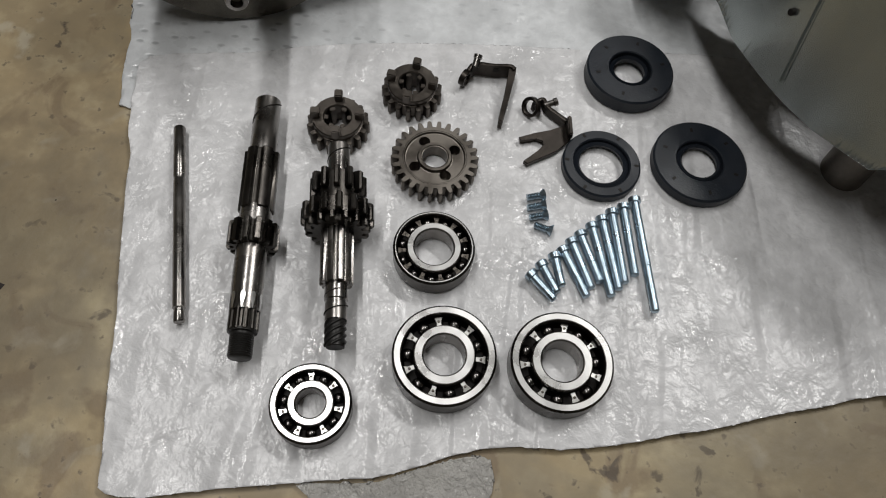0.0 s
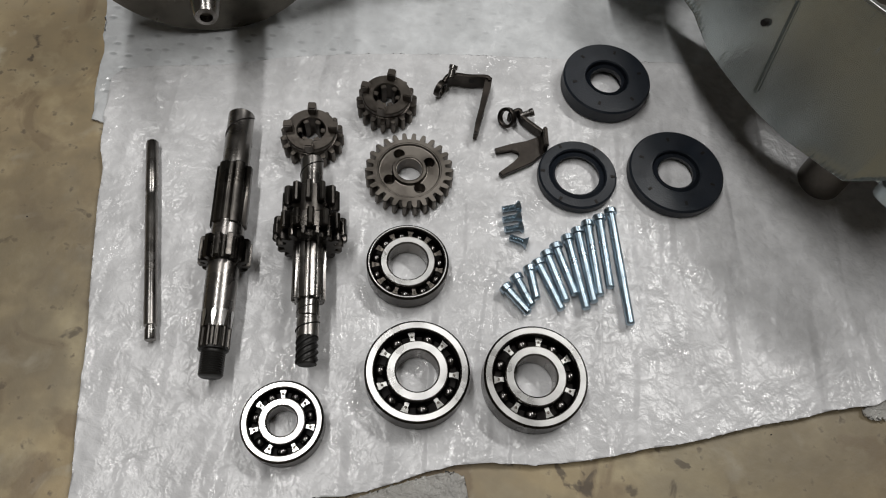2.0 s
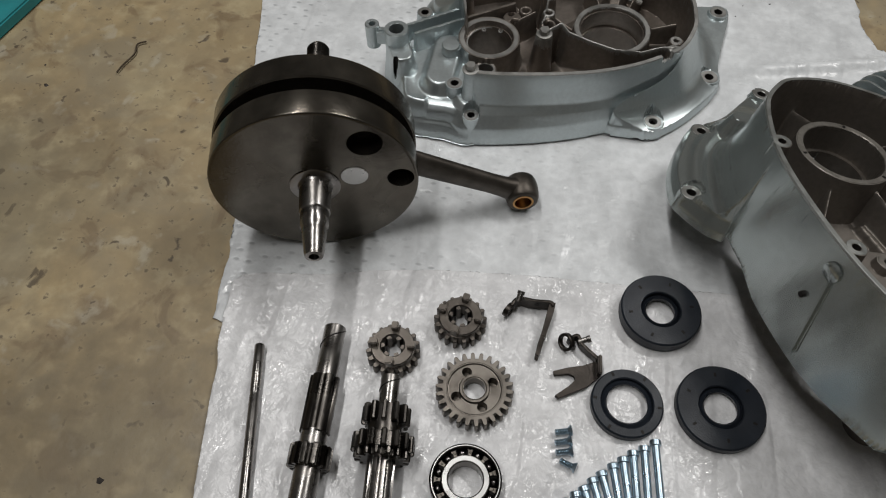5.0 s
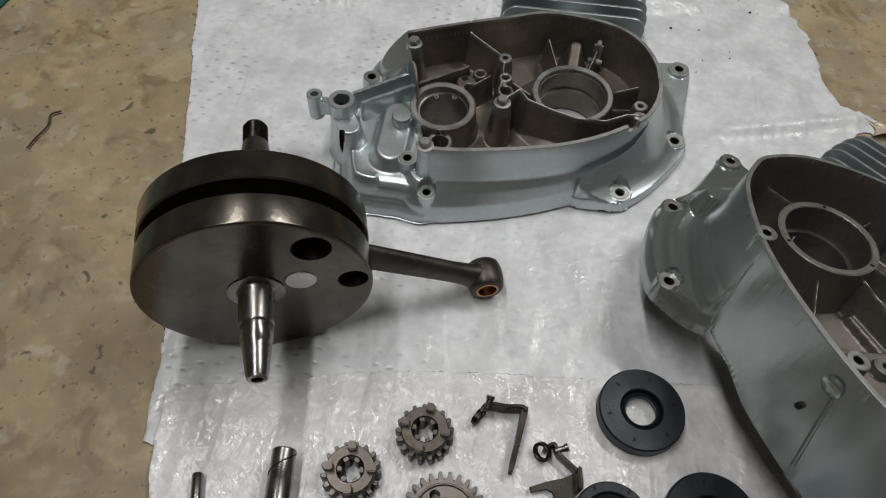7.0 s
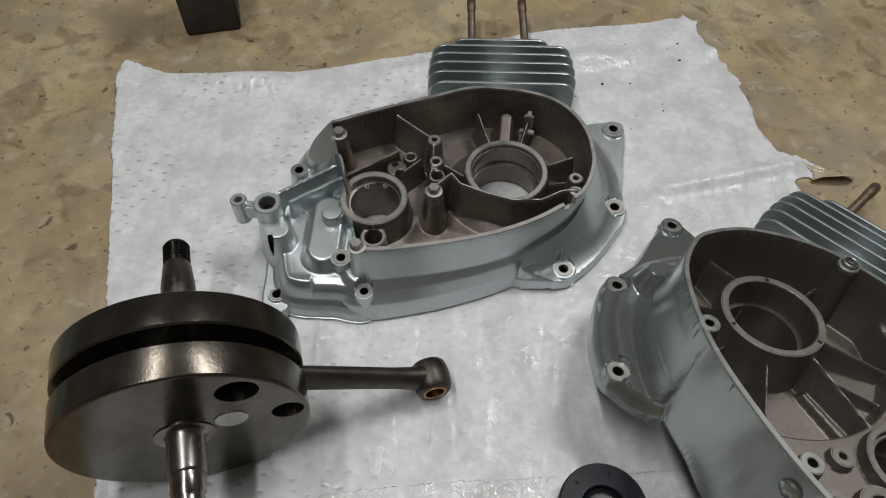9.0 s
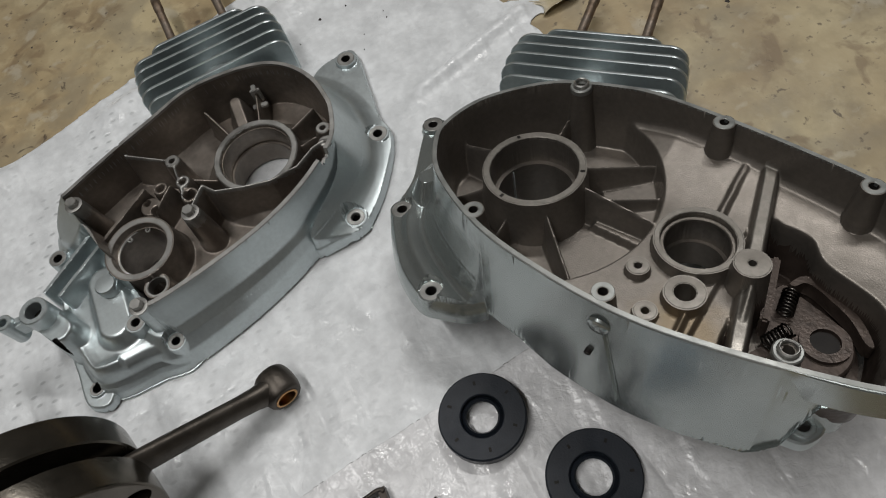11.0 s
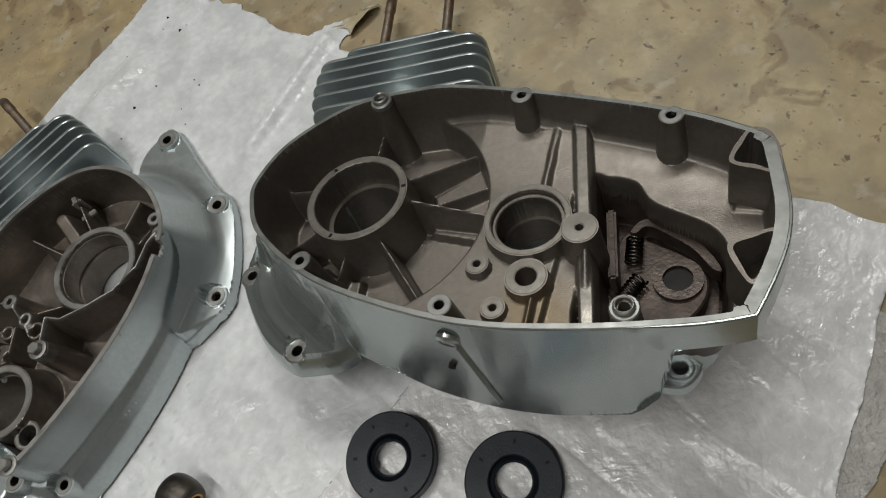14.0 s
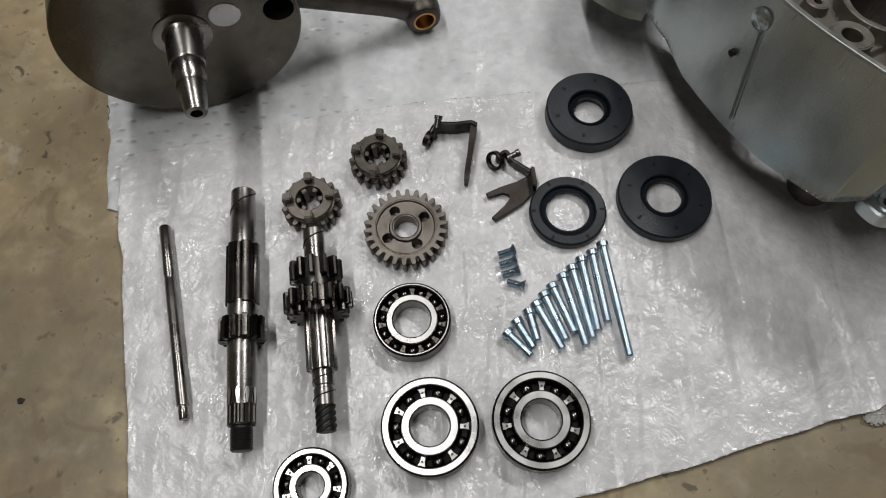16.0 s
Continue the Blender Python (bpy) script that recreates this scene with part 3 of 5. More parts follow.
# first half: local axes are the room's, origin at (0.130, 0.705) on the floor
def build_case_a():
    t = thing("crankcase_half", pose(0.130, 0.705, 0.0), "silver crankcase half with finned barrel lying flat on foam sheet", "engine case", "crankcase halves")
    step = 0.7
    xs, ys = np.arange(-242, 140, step), np.arange(-140, 120, step)
    X, Y = np.meshgrid(xs, ys)
    rim = spline([(78, 10), (75, 34), (63, 59), (43, 77), (11, 87), (-30, 89), (-68, 76), (-104, 63), (-152, 43), (-176, 31), (-171, 12), (-150, -6), (-143, -50), (-131, -99), (-118, -104), (-86, -101), (-43, -93), (-8, -83), (25, -68), (54, -48), (68, -33), (77, -8)], 8)
    X, Y = snap(X, Y, sdf(X, Y, rim), (0.0, -3.2, 14.0), step)
    for c, r in (((0, 0), 38), ((0, 0), 32.5), ((0, 0), 31), ((0, 0), 30.2), ((-118, -36), 21.7), ((-116, -74), 7.2), ((-142, -94), 3.6), ((-122, -117), 3.4), ((-191, 6), 3.8), ((-206, -55), 8.6), ((-66, 27), 2.6), ((-63, -14), 4.6), ((62, -9), 2.6), ((-199, -112), 3.75), ((-202, -81), 2.5), ((-118, -36), 30), ((-118, -36), 24), ((-118, -36), 22.5), ((-116, -74), 11), ((-116, -74), 8), ((-142, -94), 8.5), ((-65, -41), 8), ((116, 92), 10), ((105, -10), 10), ((51, -81), 10), ((116, 92), 4.2), ((105, -10), 4.2), ((51, -81), 4.2), ((-152, -52), 9), ((-122, -117), 8), ((-191, 6), 8)):
        X, Y = snap_circle(X, Y, c, r, step)
    d0 = sdf(X, Y, rim)
    lower = ((X + 160) * 138 + (Y - 37) * 36) < 0  # beyond the rim's left end
    side = ((X + 160) * 138 + (Y - 37) * 36) / 142.6
    top = np.where(lower, 36.0, 69.0)
    for cx, cy in ((-46, -92), (-103, 64), (60, -42)):
        top = np.where(dist(X, Y, (cx, cy)) < 1.6, 66.0, top)
    gap = dist(X, Y, (51, -50)) < 6
    top = np.where(gap, 61.0, top)
    # outside wall with a shoulder and a foot
    spread = np.interp(X, [-125, -60, 0, 60], [27, 22, 15.5, 14.5])
    H = np.interp(d0 / spread, [0, 0.04, 0.16, 0.30, 0.55, 0.80, 0.93, 1.0], [69, 66, 50, 36, 29, 17, 5, -6])
    H = np.where(lower, np.minimum(H, np.where(Y > 0, np.interp(side, [-26, 0], [40, 69]), 36)), H)
    # left body, lower than the rim
    left = spline([(-118, -120), (-150, -121), (-183, -119), (-197, -106), (-206, -60), (-206, -30), (-196, 8), (-178, 33), (-150, 40), (-120, 20), (-118, -60)], 8)
    dl = sdf(X, Y, left)
    Hl = np.interp(-dl, [-9, -5, -2, 1, 4, 9, 14], [-6, 7, 13, 16, 25, 30, 31])
    hump = seg_dist(X, Y, (-158, -84), (-157, -42))[0]
    lift = np.clip((21 - hump) / 9, 0, 1)
    Hl = Hl + 12 * lift * lift * (3 - 2 * lift) * np.clip(-dl / 6, 0, 1)
    # outer ridge along the left edge and a shoulder above the foot
    Hl = Hl + 4.5 * np.exp(-((dl + 8) / 4.5) ** 2) * (X < -166)
    H = np.where((d0 > -2) | lower, np.maximum(H, Hl), H)
    # body under the mounting ear, running down to the foot
    es = seg_dist(X, Y, (-206, -55), (-197, -72))[0]
    H = column(H, es, 10.5, 52, 9)
    # flange with the three mounting lugs
    fl = spline([(128, 98), (112, 104), (80, 92), (60, 40), (60, -40), (8, -88), (30, -94), (50, -93), (63, -85), (82, -67), (100, -44), (112, -24), (117, -8), (115, 10), (121, 50)], 8)
    df = sdf(X, Y, fl)
    cove = np.interp(d0, [0, 2, 6, 11, 15, 19, 24, 30, 36, 60], [69, 59, 46, 34, 25, 19, 15, 12, 10, 9])
    cove = np.where(d0 > 2, soften(cove, 14), cove)
    H = np.where(df < 1.5, np.maximum(H, np.minimum(cove, np.interp(df, [-5, -1.6, -0.3, 0.6, 1.5], [70, 13, 11.5, 4, -6]))), H)
    H = np.where(lower & (dl < -3), soften(H, 5), H)
    for c in ((116, 92), (105, -10), (51, -81)):
        H = column(H, dist(X, Y, c), 10, 12.5, 6)
        H = np.where(dist(X, Y, c) < 10, 12.5, H)
        H = bore(H, dist(X, Y, c), 4.2, -2)
    # inside
    inner = (d0 < -3.2) & ~lower
    floor_in = 20 + 6 * np.clip((-60 - X) / 60, 0, 1)
    wall = 69 - (-d0 - 3.2) * 12
    F = np.maximum(floor_in, wall)
    r1, r2 = dist(X, Y, (0, 0)), dist(X, Y, (-118, -36))
    F = np.maximum(F, np.clip(34 - (r1 - 38) * 0.8, 0, 34) * (r1 < 60))
    F = column(F, r1, 38, 50)
    F = column(F, r2, 30, 52, 9)
    F = column(F, dist(X, Y, (-116, -74)), 11, 46)
    rb = [(-72, -38, 62), (-50, -14, 62), (-42, -26, 62), (-21, -35, 62), (4, -43, 62), (28, -42, 62), (46, -32, 62), (56, -30, 62), (66, -36, 64)]
    for (a, b, h), (c, d, k) in zip(rb, rb[1:]):
        F = rib(F, X, Y, (a, b), (c, d), h, k)
    for a, b, h, k in (((-101, 55), (-66, 27), 62, 60), ((-66, 27), (-68, -15), 60, 60), ((-25, 70), (-14, 38), 52, 44), ((26, 72), (15, 38), 52, 44), ((36, 8), (62, 18), 48, 50), ((-36, -6), (-62, 8), 46, 52), ((-96, -6), (-78, 12), 50, 50), ((36, -10), (58, -9), 44, 46)):
        F = rib(F, X, Y, a, b, h, k)
    F = rib(F, X, Y, (3, 72), (0, 40), 46, 42, 5, 3)
    for c, r, h in (((-65, -41), 8, 68), ((-66, 27), 7, 60), ((62, -9), 7, 52), ((-64, 1), 6.5, 60), ((-63, -14), 8, 58), ((-100, 4), 9.5, 46), ((58, -30), 6, 60), ((-152, 22), 8, 69), ((-88, 20), 7, 44)):
        F = column(F, dist(X, Y, c), r, h)
    for c, r, b in (((-66, 27), 2.6, 44), ((-64, 1), 2.4, 44), ((-63, -14), 4.6, 40), ((-102, 9), 2.4, 36), ((-97, -2), 3.4, 34), ((62, -9), 2.6, 40), ((-88, 20), 3, 34)):
        F = bore(F, dist(X, Y, c), r, b)
    F = np.where(d0 < -9, soften(F, 2), F)
    H = np.where(inner, F, H)
    # rails of the channel and bosses on the left body
    for p, q in (((-201, -32), (-151, 3)), ((-190, -42), (-100, 19))):
        H = rib(H, X, Y, p, q, 52, 52, 1.6)
    cols = [((-142, -94), 8.5, 43), ((-152, -52), 9, 50), ((-152, 22), 7, 69), ((-126, -101), 5.5, 69), ((-122, -117), 8, 27), ((-191, 6), 8, 38)]
    for c, r, h in cols:
        H = column(H, dist(X, Y, c), r, h)
        if h < 46:
            H = np.where(dist(X, Y, c) < r, h, H)
    H = column(H, r2, 30, 52, 9)
    H = column(H, dist(X, Y, (-116, -74)), 11, 46)
    for c, r, b in (((-142, -94), 3.6, 24), ((-122, -117), 3.4, 10), ((-191, 6), 3.8, 20)):
        H = bore(H, dist(X, Y, c), r, b)
    # through bores with a step for the bearing
    H = bore(H, r1, 32.5, 46)
    H = bore(H, r1, 31, -10)
    H = bore(H, r2, 24, 46)
    H = bore(H, r2, 22.5, -10)
    H = bore(H, dist(X, Y, (-116, -74)), 8, -10)
    H = np.where((r1 < 30.6) | (r2 < 22.1) | (dist(X, Y, (-116, -74)) < 7.6), 0.3, H)
    # left mounting plate at the foot
    lp = spline([(-210, -123), (-188, -124), (-184, -56), (-212, -60), (-213, -90)], 6)
    dp = sdf(X, Y, lp)
    H = np.where(dp < 1.2, np.maximum(H, np.interp(dp, [-1.5, 0, 1.2], [9, 7, -6])), H)
    for c, r in (((-199, -112), 7.5), ((-202, -81), 5)):
        H = column(H, dist(X, Y, c), r, 11, 8)
        H = bore(H, dist(X, Y, c), r * 0.5, -2)
    # notches in the joint face
    H = np.where((d0 > -3.4) & (d0 < 0.6) & ~lower, np.minimum(H, top), H)
    keep = (H > -4.5) & (r1 > 30.1) & (r2 > 21.6) & (dist(X, Y, (-116, -74)) > 7.1)
    low = lower.astype(float)

    def slots(mean):
        d, lo = mean(d0), mean(low)
        inside = ((d < -3.2) & (lo < 0.5)) | (mean(r2) < 30) | (mean(dist(X, Y, (-116, -74))) < 11)
        out = np.where((d < 0) & (d > -3.2) & (lo < 0.5) & (mean(H) > 60), 2, np.where(inside, 1, 0))
        # holes coloured near-black, so the shade inside them is painted
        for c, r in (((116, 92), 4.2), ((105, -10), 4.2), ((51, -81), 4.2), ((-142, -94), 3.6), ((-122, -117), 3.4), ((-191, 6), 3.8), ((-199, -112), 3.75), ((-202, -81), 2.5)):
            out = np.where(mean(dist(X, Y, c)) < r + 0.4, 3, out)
        for c, r in (((116, 92), 4.2), ((105, -10), 4.2), ((51, -81), 4.2), ((-122, -117), 3.4), ((-191, 6), 3.8)):
            q = mean(dist(X, Y, c))
            out = np.where((q >= r + 0.4) & (q < r + 3.6) & (mean(H) > 12), 2, out)
        h, deep = mean(H), (d < -4.0) & (lo < 0.5)
        out = np.where(deep & (h > 58.5), 2, out)
        out = np.where((mean(r1) > 32.5) & (mean(r1) < 38.2) & (h > 49.4), 2, out)
        return out

    me = field_mesh("casting", X, Y, np.maximum(H, 0.3), keep, slots)
    for mm in (PAINT, CASTDARK, MACHINED, SHADOWGAP):
        me.materials.append(mm)
    part("casting", me, PAINT, t)
    # ear with its eye and a second boss
    ear = part("mounting_ear", tube("mounting_ear", 11.8, 7, 38, 66), PAINT, t, "", pose(-0.206, -0.055, 0))
    # black disc across the eye in place of its shade
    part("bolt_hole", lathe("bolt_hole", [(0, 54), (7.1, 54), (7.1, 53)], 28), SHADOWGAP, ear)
    part("boss", tube("boss", 7, 3.2, 40, 66), PAINT, ear, "", pose(-0.025, 0.003, 0))
    part("web", box("web", 13, 8, 18, 2, 44), PAINT, ear, "", pose(-0.0155, 0.002, 0))
    for c in ((-152, 22, 69), (-65, -41, 68), (-126, -101, 69)):
        hex_bolt(t, c, 5.2)
    clipb = part("oil_catch", box("oil_catch", 9, 3, 16, 0.8, 38), MACHINED, t, "", pose(0.024, 0.066, 0, 0, 0, -12))
    part("catch_tip", box("catch_tip", 4, 8, 5, 0.8, 52), MACHINED, clipb)
    part("catch_ledge", box("catch_ledge", 14, 5, 4, 0.8, 38), MACHINED, clipb, "", pose(0, -0.008, 0))
    # circlip ears in the gearbox bore
    clip = part("circlip", lathe("circlip", [(22.6, 44), (24.2, 44), (24.2, 45.4), (22.6, 45.4)], 48, True), STEEL, t, "", pose(-0.116, -0.036, 0))
    for a in (70, 118):
        part("circlip_eye", tube("circlip_eye", 2.4, 1.0, 44, 45.4, 0.3), STEEL, clip, "", pose(0.0205 * math.cos(radians(a)), 0.0205 * math.sin(radians(a)), 0))
    # clean machined edges: the joint face, the bearing seats and the lugs
    run = []
    for p in np.vstack([rim, rim[:1]]):
        ok = ((p[0] + 160) * 138 + (p[1] - 37) * 36) > 0 and math.hypot(p[0] - 51, p[1] + 50) > 6 and min(math.hypot(p[0] - q[0], p[1] - q[1]) for q in ((-46, -92), (-103, 64))) > 2.5
        if ok:
            run.append(p)
        if run and not ok:
            if len(run) > 3:
                rim_strip("joint_edge", run, 3.45, 69.2, MACHINED, t, False)
            run = []
    if len(run) > 3:
        rim_strip("joint_edge", run, 3.45, 69.2, MACHINED, t, False)
    part("bearing_seat", tube("bearing_seat", 37.8, 32.4, 47, 50.3), MACHINED, t)
    part("bearing_seat", tube("bearing_seat", 29.6, 24.2, 49, 52.3), MACHINED, t, "", pose(-0.118, -0.036, 0))
    part("seal_lip", tube("seal_lip", 31.2, 28.2, 24, 27), CASTDARK, t)
    for x, y, z, r, h in ((116, 92, 12.9, 9.0, 4.2), (105, -10, 12.9, 9.0, 4.2), (51, -81, 12.9, 8.4, 4.0), (-142, -94, 43.3, 7.6, 3.6), (-122, -117, 27.3, 7.0, 3.4), (-191, 6, 38.3, 7.0, 3.8), (-199, -112, 11.4, 6.6, 3.8), (-202, -81, 11.4, 5.0, 2.6), (62, -9, 52.3, 6.2, 2.6), (-66, 27, 60.3, 6.2, 2.6), (-116, -74, 46.3, 10.4, 7.6)):
        spot_face(t, x, y, z, r, h)
    part("cap", lathe("cap", [(9, 44), (9, 51), (8, 52.5), (0, 53)], 28), PAINT, t, "", pose(-0.153, -0.053, 0))
    barrel(t, (0, 0), (0.0, 1.0), 0.5)
    return t


build_case_a()


def build_case_b():
    n = Vector((0.0909, 0.1736, 0.9806)).normalized()
    u = Vector((0.4941, -0.8628, 0.1069))
    u = (u - n * u.dot(n)).normalized()
    v = n.cross(u)
    o = Vector((0.3059, 0.5170, 0.1252))
    m = Matrix(((u.x, v.x, n.x, o.x), (u.y, v.y, n.y, o.y), (u.z, v.z, n.z, o.z), (0, 0, 0, 1)))
    t = thing("crankcase_half", m, "silver grey crankcase half with ribbed inside, propped at a tilt", "engine case", "crankcase halves")
    step = 0.7
    xs, ys = np.arange(-170, 270, step), np.arange(-112, 112, step)
    X, Y = np.meshgrid(xs, ys)
    c1, c2 = (-11, 9), (110, 5)
    rim = np.concatenate([spline([(243, -57), (216, -66), (161, -77.5), (105, -83.6), (47.5, -79), (-9, -66), (-58, -40), (-79, -14), (-84, 8), (-72, 43.6), (-35, 79.7), (15, 96), (50, 98), (117, 90), (187, 77), (229, 62.5), (242, 55)], 8, False), spline([(245, 50), (253, 14), (254, -10), (250, -33), (244, -54)], 6, False)])
    X, Y = snap(X, Y, sdf(X, Y, rim), (0.0, -2.8, 8.6, 1.2), step)
    for c, r in ((c1, 36.5), (c1, 31.2), (c1, 27), (c1, 26.2), (c2, 19.2), ((86, -29), 2.6), ((104, -57), 2.6), ((146, -5), 2.5), (c2, 27.5), (c2, 23.2), (c2, 20), ((146, -5), 11), ((119, -35), 13), ((119, -35), 6.6), ((119, -35), 5.9), ((-14, 83), 7.2), ((90, 88), 7.2), ((187, 71), 7.2), ((183, -62), 7.2), ((84.5, -74), 7.2), ((-17, -56), 7.2), ((-149, 62), 9.5), ((-112, -32), 9.5), ((-44, -86), 9.5), ((-149, 62), 4), ((-112, -32), 4), ((-44, -86), 4), ((86, -29), 7.5), ((104, -57), 7.5), ((90, 88), 3), ((187, 71), 3), ((84.5, -74), 3), ((-17, -56), 3)):
        X, Y = snap_circle(X, Y, c, r, step)
    fl = spline([(-158, 70), (-140, 76), (-100, 74), (-60, 70), (-30, 0), (0, -60), (-8, -84), (-34, -95), (-50, -96), (-78, -82), (-104, -58), (-122, -36), (-123, -24), (-128, 0), (-152, 48)], 8)
    X, Y = snap(X, Y, sdf(X, Y, fl), (1.4,), step)
    d0 = sdf(X, Y, rim)
    bottom = np.interp(X, [-90, 30, 65, 140, 182, 198, 207, 260], [-79, -79, -90, -92, -88, -72, -25, -22])
    slope = np.interp(X, [-80, 60, 185, 215], [9, 10, 11, 32])
    H = np.where(d0 > 0, np.maximum(bottom, -np.maximum(0, d0) * slope - np.clip(d0 - 0.3, 0, 1) * 1.5), 0.0)
    keep = d0 < np.interp(X, [190, 212], [8.7, 1.3])
    # flange with mounting lugs
    df = sdf(X, Y, fl)
    cove = np.interp(d0, [0, 2, 5, 9, 13, 18, 24, 30, 36, 60], [0, -18, -36, -50, -62, -68, -66, -65, -70, -75])
    cove = np.where(d0 > 2, soften(cove, 10), cove)
    edge = np.interp(df, [-8, -4, -1.5, 0, 1.5], [0, -70, -76, -80, -88])
    H = np.where((df < 1.5) & (d0 > 0), np.maximum(H * (d0 < 9) - 200 * (d0 >= 9), np.minimum(cove, edge)), H)
    keep |= df < 1.5
    for c in ((-149, 62), (-112, -32), (-44, -86)):
        H = column(H, dist(X, Y, c), 9.5, -72, 5)
        H = np.where(dist(X, Y, c) < 9.5, -72, H)
        H = bore(H, dist(X, Y, c), 4.0, -86)
        keep |= dist(X, Y, c) < 11.5
    H = rib(H, X, Y, (-98, -10), (-76, 12), -48, -44, 7, 2.2)
    # inside: deep round chamber, plateau, scoop, clutch recess
    r1, r2 = dist(X, Y, c1), dist(X, Y, c2)
    F = np.where(r1 < 88, -50.0, -33.0)
    F = np.interp(r1, [86, 88.5], [-56, -32])
    F = np.where((X > 132), -36.0, F)
    scoop = np.clip((Y - 30) / 55, 0, 1) ** 1.5 * np.clip((X - 20) / 40, 0, 1)
    F = F + 7 * scoop * (r1 > 88)
    pad = np.clip((r1 - 45) / 3, 0, 1) * (np.sin(np.arctan2(Y - c1[1], X - c1[0]) * 3 + 0.6) > 0.35) * (r1 < 87)
    F = F + 7 * pad
    wall = -(-d0 - 2.8) * 13
    F = np.maximum(F, wall)
    F = np.maximum(F, F + 1.2 * np.clip(d0 + 9, 0, 9))
    rec = spline([(139, 46), (150, 50), (167, 47), (180, 33), (213, 19), (225, 3), (229, -22), (226, -44), (186, -58), (152, -60), (146, -20)], 5)
    dr = sdf(X, Y, rec)
    F = np.minimum(F, np.maximum(-78, -36 + dr * 16))
    for a, b, h, k, w in (((19, 15), (80, 12), -24, -32, 1.3), ((17, 33), (54, 65), -26, -36, 1.3), ((38, 20), (71, 42), -36, -40, 1.2), ((12, -16), (54, -56), -26, -38, 1.3), ((-12, -28), (-13, -52), -34, -40, 1.3), ((-80, 18), (-46, 16), -30, -22, 1.3), ((-20, 74), (-17, 44), -28, -30, 1.3), ((-40, -14), (-60, -34), -30, -34, 1.3), ((111, 94), (113, 32), -24, -28, 2.0), ((125, 94), (160, -62), -21, -28, 4.6), ((124, -36), (126, -70), -27, -27, 1.4), ((150, -12), (154, -36), -18, -26, 1.6)):
        F = rib(F, X, Y, a, b, h, k, w, 9)
    F = np.where((X > 226) & (Y > 30), np.minimum(np.maximum(F, -34), 0), F)
    F = soften(F, 3)
    F = np.maximum(F, wall)
    F = column(F, r1, 36.5, -17, 13)
    F = column(F, r2, 27.5, -23, 9)
    F = column(F, dist(X, Y, (146, -5)), 11, -14)
    for c, r, h in (((119, -35), 13, -25), ((86, -29), 7.5, -26), ((104, -57), 7.5, -27)):
        F = column(F, dist(X, Y, c), r, h, 8)
    for c, r, b in (((119, -35), 6.6, -58), ((86, -29), 2.6, -46), ((104, -57), 2.6, -46), ((146, -5), 2.5, -40)):
        F = bore(F, dist(X, Y, c), r, b)
    H = np.where(d0 < -2.8, np.minimum(F, 0), H)
    # screw bosses along the rim
    for c in ((-14, 83), (90, 88), (187, 71), (183, -62), (84.5, -74), (-17, -56)):
        dc = dist(X, Y, c)
        H = np.where(d0 < 1.5, column(H, dc, 7.2, 0, 11), H)
        H = bore(H, dc, 3.0, -14)
    H = np.where((X > 233) & (d0 < -0.2) & (d0 > -6), 0.0, H)
    H = bore(H, r1, 31.2, -40)
    H = bore(H, r1, 27, -120)
    H = bore(H, r2, 23.2, -50)
    H = bore(H, r2, 20, -72)
    H = np.where(r1 < 26.6, -88, H)
    # ear under the end
    ear = spline([(186, -38), (190, -50), (192, -60), (197, -64), (208, -63), (214, -57), (217, -47), (212, -36)], 6)
    keep &= (H > -110) & (r1 > 26.1) & (r2 > 19.1) & (dist(X, Y, (119, -35)) > 5.85)

    def slots(mean):
        d, h = mean(d0), mean(H)
        out = np.where(d < -2.8, 1, 0)
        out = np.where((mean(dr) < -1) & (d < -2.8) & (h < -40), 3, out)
        # lug and screw holes painted near-black for the shade inside
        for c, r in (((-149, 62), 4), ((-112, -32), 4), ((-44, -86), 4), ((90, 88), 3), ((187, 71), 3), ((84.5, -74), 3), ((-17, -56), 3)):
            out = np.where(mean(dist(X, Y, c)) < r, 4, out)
        for c, r, z in ((c1, 36.5, -17), (c2, 27.5, -23), ((146, -5), 11, -14), ((119, -35), 13, -25), ((86, -29), 7.5, -26), ((104, -57), 7.5, -27)):
            out = np.where((mean(dist(X, Y, c)) < r) & (h > z - 0.6), 5, out)
        out = np.where((d < -4) & (mean(seg_dist(X, Y, (125, 94), (160, -62))[0]) < 4.6) & (h > -32) & (h < -18), 5, out)
        return np.where((d < 0) & (h > -0.5) & ((d > -2.9) | (mean(X) > 233)), 6, out)

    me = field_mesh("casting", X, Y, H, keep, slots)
    for mm in (PAINTDARK, CAST, MACHINED, BROWN, SHADOWGAP, WORN, RIM):
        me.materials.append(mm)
    part("casting", me, PAINTDARK, t)
    # ear and bush in the lighter PAINT: their brightness is put into the colour
    e = part("mounting_ear", plate("mounting_ear", [tuple(p) for p in ear], -94, -83, 1.2), PAINT, t)
    part("bush", tube("bush", 8.2, 4.4, -90, -82), PAINT, e, "", pose(0.205, -0.051, 0))
    # dark disc in the bush stands for the hole's shade
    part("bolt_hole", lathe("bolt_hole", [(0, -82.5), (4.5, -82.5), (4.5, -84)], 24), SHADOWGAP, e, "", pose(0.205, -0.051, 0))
    sump = [(x - (6 if x > 200 else 0), y) for x, y in rec]
    part("sump_wall", ringwall("sump_wall", [[(x, y, z) for x, y in sump] for z in (-66, -84, -90)], 40, False), PAINTDARK, t)
    for c in ((-14, 83), (183, -62)):
        part("dowel", tube("dowel", 5.6, 4.0, -10, 3.5), MACHINED, t, "", pose(c[0] / 1000, c[1] / 1000, 0))
